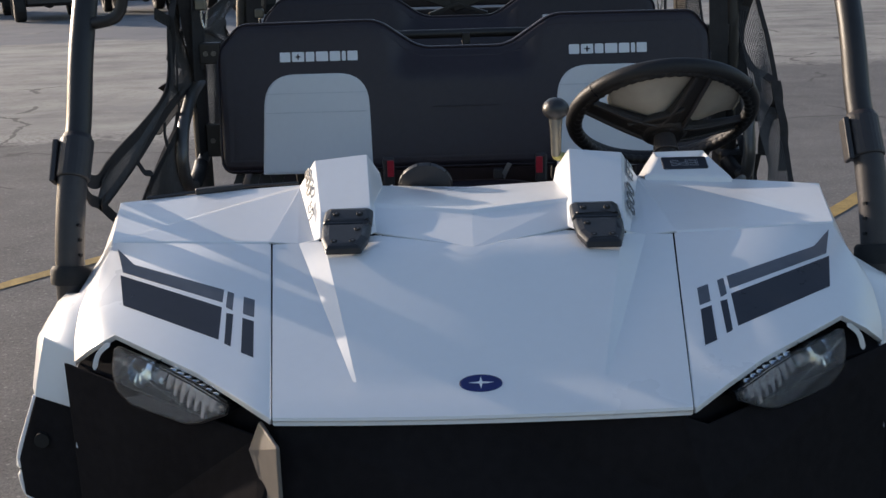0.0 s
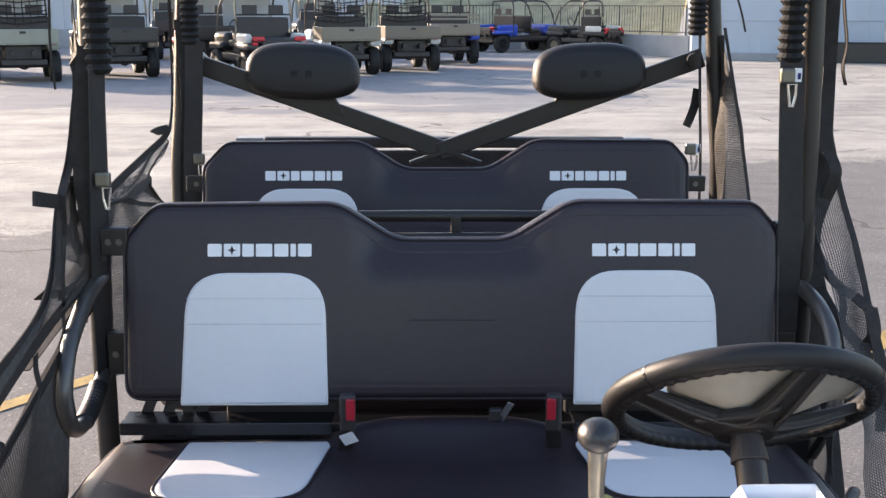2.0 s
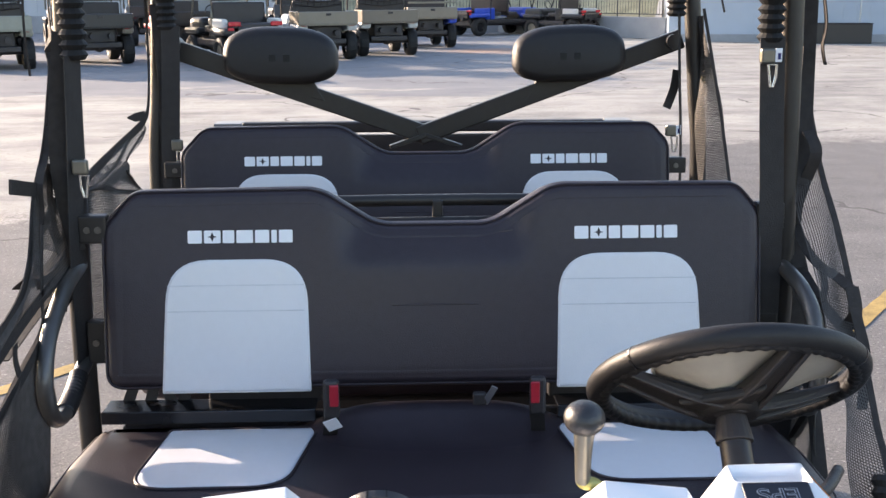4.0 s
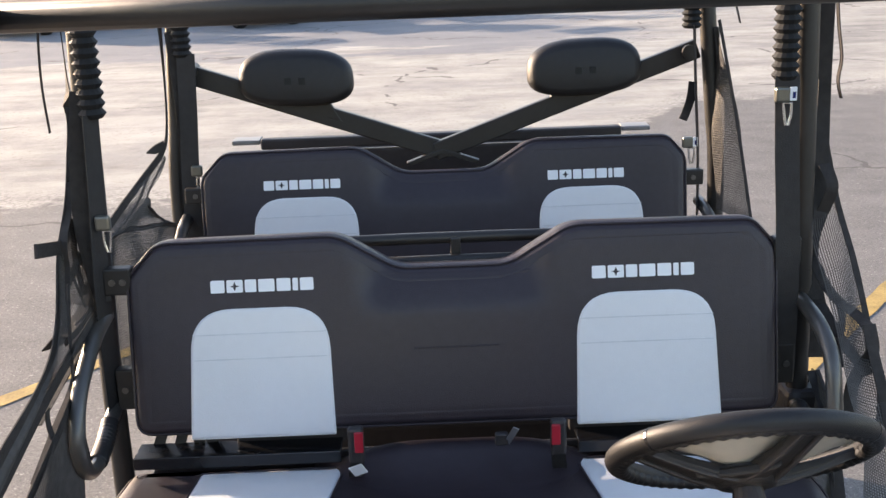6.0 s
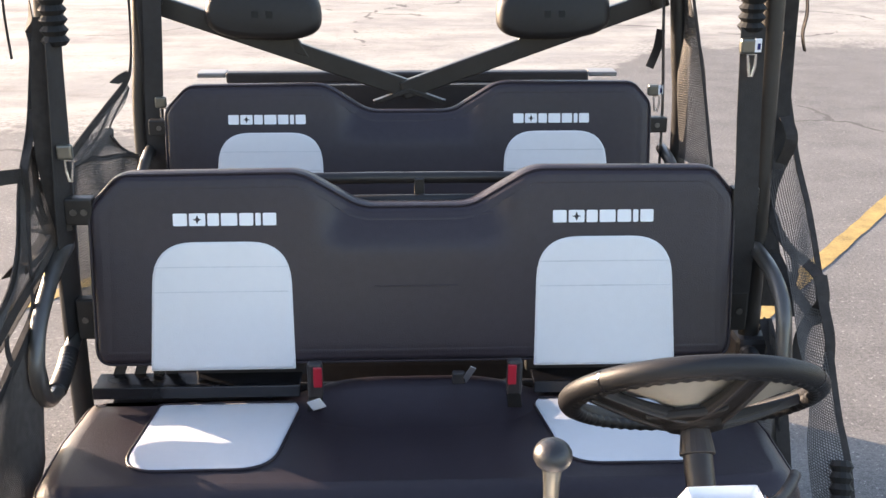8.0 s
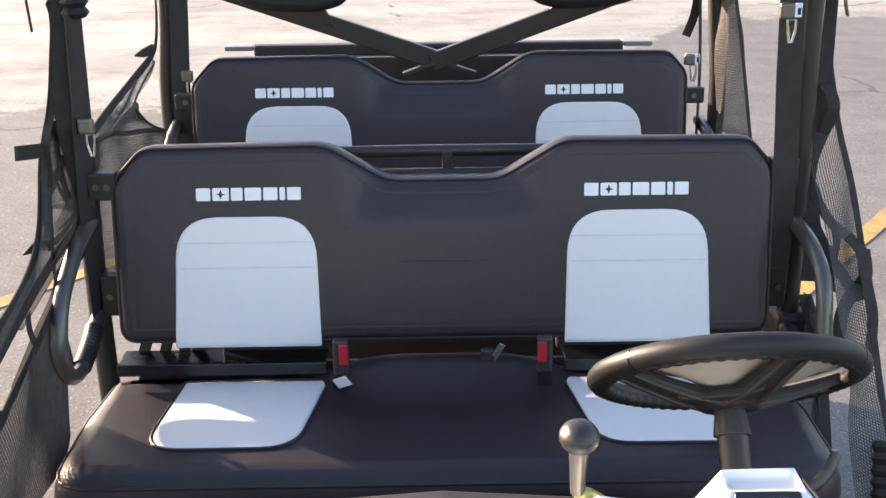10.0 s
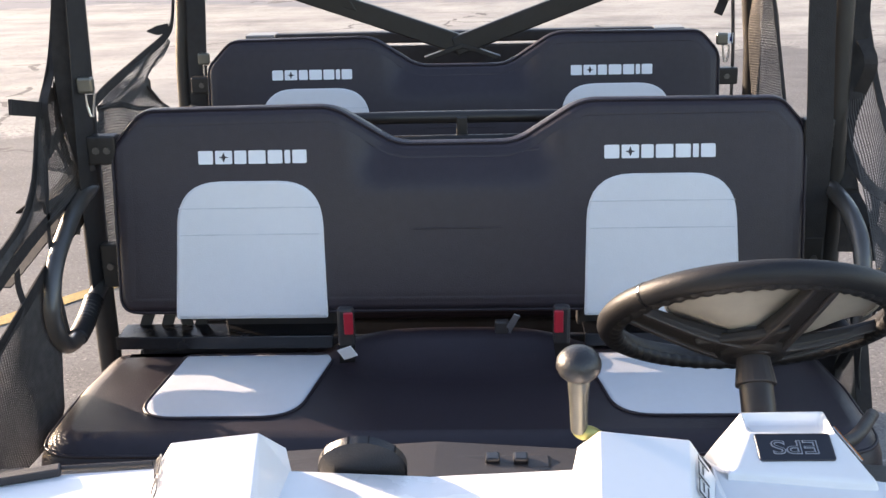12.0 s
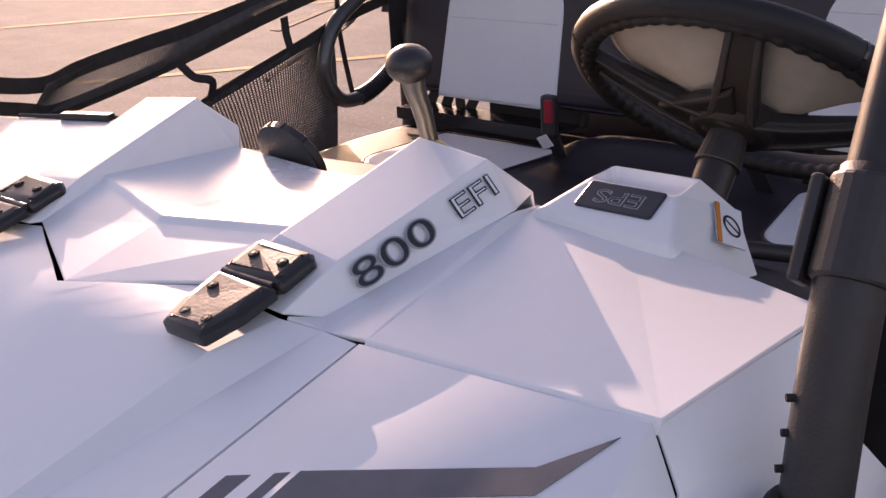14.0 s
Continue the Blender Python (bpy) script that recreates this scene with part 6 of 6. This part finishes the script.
    if bed:
        bd = part("cargo_bed", box(0, 0.48, 0.83, 1.34, 0.98, 0.10), bedc, v, bevel=0.01)
        part("bed_tailgate", box(0, 0.0, 0.95, 1.38, 0.045, 0.29), bedc, bd, bevel=0.02)
        part("tailgate_latch", box(0, -0.03, 1.03, 0.12, 0.03, 0.05), BLACK, bd, bevel=0.008)
        for s in (-1, 1):
            part("bed_side", box(s * 0.67, 0.48, 0.95, 0.045, 0.96, 0.29), bedc, bd, bevel=0.015)
        if netted:
            b = bmesh.new()
            for k in range(8):
                u = -0.55 + 1.1 * k / 7
                sweep([(u, 0.97, 1.2), (u * 0.95, 1.0, 1.82)], 0.012, n=4, bm=b)
            for k in range(6):
                z = 1.24 + 0.11 * k
                sweep([(-0.56, 0.98, z), (0, 0.9, z - 0.06), (0.56, 0.98, z)], 0.012, n=4, bm=b)
            part("cargo_net", b, STRAP, v, "black knotted cargo net")
        if rail:
            for z in (1.22, 1.32):
                part("bed_rail", box(0, 0.0, z, 1.34, 0.03, 0.05), bedc, bd, bevel=0.006)
    else:
        for s in (-1, 1):
            part("flank_panel", box(s * 0.61, 0.55, 0.9, 0.14, 0.62, 0.2), P_WHITE if tall else body, v, "white flank panel" if tall else "painted flank panel", bevel=0.05, seg=2)
            part("lamp_cluster", box(s * 0.46, 0.10, 0.90, 0.26, 0.06, 0.09), TAIL, v, "red tail light", bevel=0.02)
        part("rear_rack", box(0, 0.5, 0.86, 1.0, 0.8, 0.10), BLACK, v, bevel=0.03)
        part("rear_panel", box(0, 0.1, 0.72, 0.8, 0.08, 0.24), P_DARK, v, bevel=0.03)
    yb, yf = 0.98, L_ - 0.75
    for s in (-1, 1):
        part("cage_hoop", sweep(smooth_path([(s * 0.62, yb, 0.6), (s * 0.62, yb, 1.6), (s * 0.56, yb + 0.12, 1.86), (s * 0.56, yf - 0.25, 1.86), (s * 0.62, yf + 0.15, 1.5), (s * 0.62, yf + 0.35, 1.0)], 4), 0.024, n=8), TUBE if not screen else LEVER, v)
        part("headrest_net", box(s * 0.3, yb + 0.02, 1.48, 0.34, 0.03, 0.2), BLACK, v, bevel=0.03)
    part("roof_bar", sweep([(-0.58, yb + 0.1, 1.85), (0.58, yb + 0.1, 1.85)], 0.022, n=8), TUBE, v)
    part("roof_bar", sweep([(-0.58, yf - 0.2, 1.85), (0.58, yf - 0.2, 1.85)], 0.022, n=8), TUBE, v)
    part("cross_bar", sweep([(-0.62, yb, 1.38), (0.62, yb, 1.38)], 0.018, n=8), TUBE, v)
    part("steering_wheel", sweep([(-0.32 + 0.17 * math.cos(a), yf - 0.15 + 0.05 * math.sin(a), 1.12 + 0.15 * math.sin(a)) for a in [2 * math.pi * k / 16 for k in range(16)]], 0.014, n=6, closed=True, up=(0, 1, 0)), BLACK, v)
    if screen:
        part("windscreen", box(0, yf + 0.1, 1.45, 1.1, 0.012, 0.62), GLASSY, v, "dusty windscreen")
        part("roof_panel", box(0, (yb + yf) / 2, 1.9, 1.25, yf - yb + 0.1, 0.03), P_DARK, v, bevel=0.01)
    return v


P_PALE, P_BROWN = paint("pale_olive_paint", (0.24, 0.25, 0.21)), paint("weathered_tan_paint", (0.17, 0.14, 0.105))
parked(-8.95, 24.9, 23, P_PALE, P_PALE, "pale olive parked utility vehicle with a steel cargo bed", screen=True, netted=True)
parked(-7.15, 26.6, 25, P_TAN, P_DARK, "tan parked utility vehicle with a dark bed and windscreen", screen=True)
parked(-5.35, 28.6, 24, P_RED, P_DARK, "red parked utility vehicle with a dark bed", screen=True)
parked(-3.35, 25.3, 30, P_DARK, P_DARK, "black and white sport utility vehicle with red tail lights", bed=False, tall=True, screen=True)
parked(-1.95, 27.7, 18, P_WHITE, P_TAN, "white parked utility vehicle with a tan bed and cargo net", netted=True)
parked(-0.46, 29.2, 14, P_WHITE, P_BROWN, "white parked utility vehicle with a worn brown bed and cargo net", netted=True)
parked(0.72, 32.9, 12, P_BLUE, P_TAN, "blue parked utility vehicle with a railed tan bed", rail=True)
parked(1.9, 41.3, -55, P_BLUE, P_BLUE, "bright blue parked four-seat utility vehicle", bed=False, rows_=2, sc=1.0)
parked(6.5, 39.2, 48, P_DARK, P_DARK, "black and white parked sport utility vehicle", bed=False, tall=True, sc=1.0)
parked(-11.6, 27.4, 22, P_OLIVE, P_OLIVE, "olive parked utility vehicle with a steel cargo bed")

for x, y, rz, body, lab in ((-12.4, 34.0, 22, P_RED, "red parked utility vehicle in the second row"), (-10.1, 35.0, 24, P_DARK, "black roofed utility vehicle in the second row"), (-7.9, 35.6, 20, P_DARK, "dark roofed utility vehicle in the second row"),
                            (-5.6, 36.4, 22, P_OLIVE, "olive roofed utility vehicle in the second row"), (-3.4, 37.0, 18, P_DARK, "dark grey roofed utility vehicle in the second row")):
    parked(x, y, rz, body, P_DARK, lab, screen=True, sc=1.12)

# ---- buildings and fences behind ----
def wall_run(name, a, b, z0, z1, thick, material, label, category):
    a, b = Vector((*a, 0)), Vector((*b, 0))
    d = b - a
    m = Matrix.Translation((a + b) / 2) @ Matrix.Rotation(math.atan2(d.y, d.x), 4, "Z")
    return tagged(part(name, box(0, 0, (z0 + z1) / 2, d.length, thick, z1 - z0, m=m), material, bevel=0.02), label, category, kind="structure")


shed = thing("metal_shed", "blue-grey metal-clad building beside the lot", "building", (8.4, 35.95, 0), -11)
part("wall", box(12, 3.0, 2.4, 24, 6, 4.8), METALW, shed)
bm = bmesh.new()
for k in range(60):
    box(0.2 + 0.4 * k, -0.006, 2.4, 0.06, 0.014, 4.8, bm)
part("cladding_ribs", bm, METALW, shed)
part("plinth", box(12, -0.03, 0.12, 24, 0.06, 0.24), CONCW, shed, bevel=0.01)
part("roof", box(12, 3.0, 4.9, 24.6, 6.6, 0.2), CONCW, shed, bevel=0.02)

fence = thing("wire_fence", "galvanised post and rail fence in front of the shed", "fence", (8.25, 35.4, 0), -11)
for k in range(8):
    part("post", sweep([(0.6 + 2.6 * k, 0, 0), (0.6 + 2.6 * k, 0, 1.9)], 0.03, n=8), GALV, fence)
part("top_rail", sweep([(0.6, 0, 1.25), (18.8, 0, 1.25)], 0.018, n=6), GALV, fence)
bin_ = thing("dark_steel_bin", "low black steel bin standing against the fence", "bin", (13.0, 34.15, 0), -11)
part("bin_body", box(0.3, 0, 0.3, 1.75, 0.5, 0.6), P_DARK, bin_, bevel=0.02)
part("bin_rim", sweep([(-0.575, -0.25, 0.6), (1.175, -0.25, 0.6), (1.175, 0.25, 0.6), (-0.575, 0.25, 0.6)], 0.02, n=6, closed=True), BLACK, bin_)

wall_run("wall_low", (-40, 49), (3.75, 44.6), 0, 0.7, 0.3, CONCW, "low grey concrete retaining wall", "wall")
wall_run("wall_side", (3.72, 44.5), (8.75, 37.45), 0, 0.72, 0.3, CONCW, "low grey concrete wall running to the shed", "wall")
bm = bmesh.new()
for i in range(61):
    x = -4 + 12.4 * i / 60
    for j in range(9):
        bm.verts.new((x + j * 0.35, 44.75 - 1.4 * max(0, x - 3.7) + j * 1.2, 0.62 + j * 0.2 + 0.04 * j * j + 0.2 * noise.noise((i * 0.5, j * 0.7, 3.1))))
bm.verts.ensure_lookup_table()
for i in range(60):
    for j in range(8):
        k = i * 9 + j
        bm.faces.new([bm.verts[q] for q in (k, k + 9, k + 10, k + 1)])
tagged(part("grass_bank", bm, GRASS, smooth=True), "dry yellow grass bank above the low wall", "grass bank", kind="structure")


def railing(x, y, rz, bays):
    rl = thing("railing", "grey steel railing on the low wall", "railing", (x, y, 0.7), rz, "railings")
    for k in range(bays + 1):
        part("railing_post", sweep([(k * 1.04, 0, 0), (k * 1.04, 0, 1.0)], 0.022, n=6), P_DARK, rl)
    for z in (0.12, 1.0):
        part("railing_bar", sweep([(0, 0, z), (bays * 1.04, 0, z)], 0.018, n=6), P_DARK, rl)
    first = part("baluster", sweep([(0.13, 0, 0.12), (0.13, 0, 1.0)], 0.009, n=4), P_DARK, rl)
    for k in range(1, bays * 8 - 1):
        o = new("baluster", first.data)
        o.parent = rl
        o.location = (k * 0.13, 0, 0)


railing(-4.5, 45.43, math.degrees(math.atan2(-4.4, 43.75)), 7)
railing(3.75, 44.44, math.degrees(math.atan2(-7.05, 5.03)), 8)
PALEW = mat("pale_wall_cladding", (0.48, 0.50, 0.53), 0.55, var=0.06, scale=1.2)
far = thing("pale_building", "pale long building far behind the parked vehicles", "building", (-45, 52.5, 0), -5)
part("wall", box(22, 4, 2.5, 44, 8, 5), PALEW, far)
part("roof", box(22, 4, 5.1, 45, 9, 0.2), CONCW, far)
bm = bmesh.new()
for k in range(73):
    box(k * 0.6, -0.02, 2.5, 0.06, 0.04, 5, bm)
part("cladding_ribs", bm, PALEW, far)
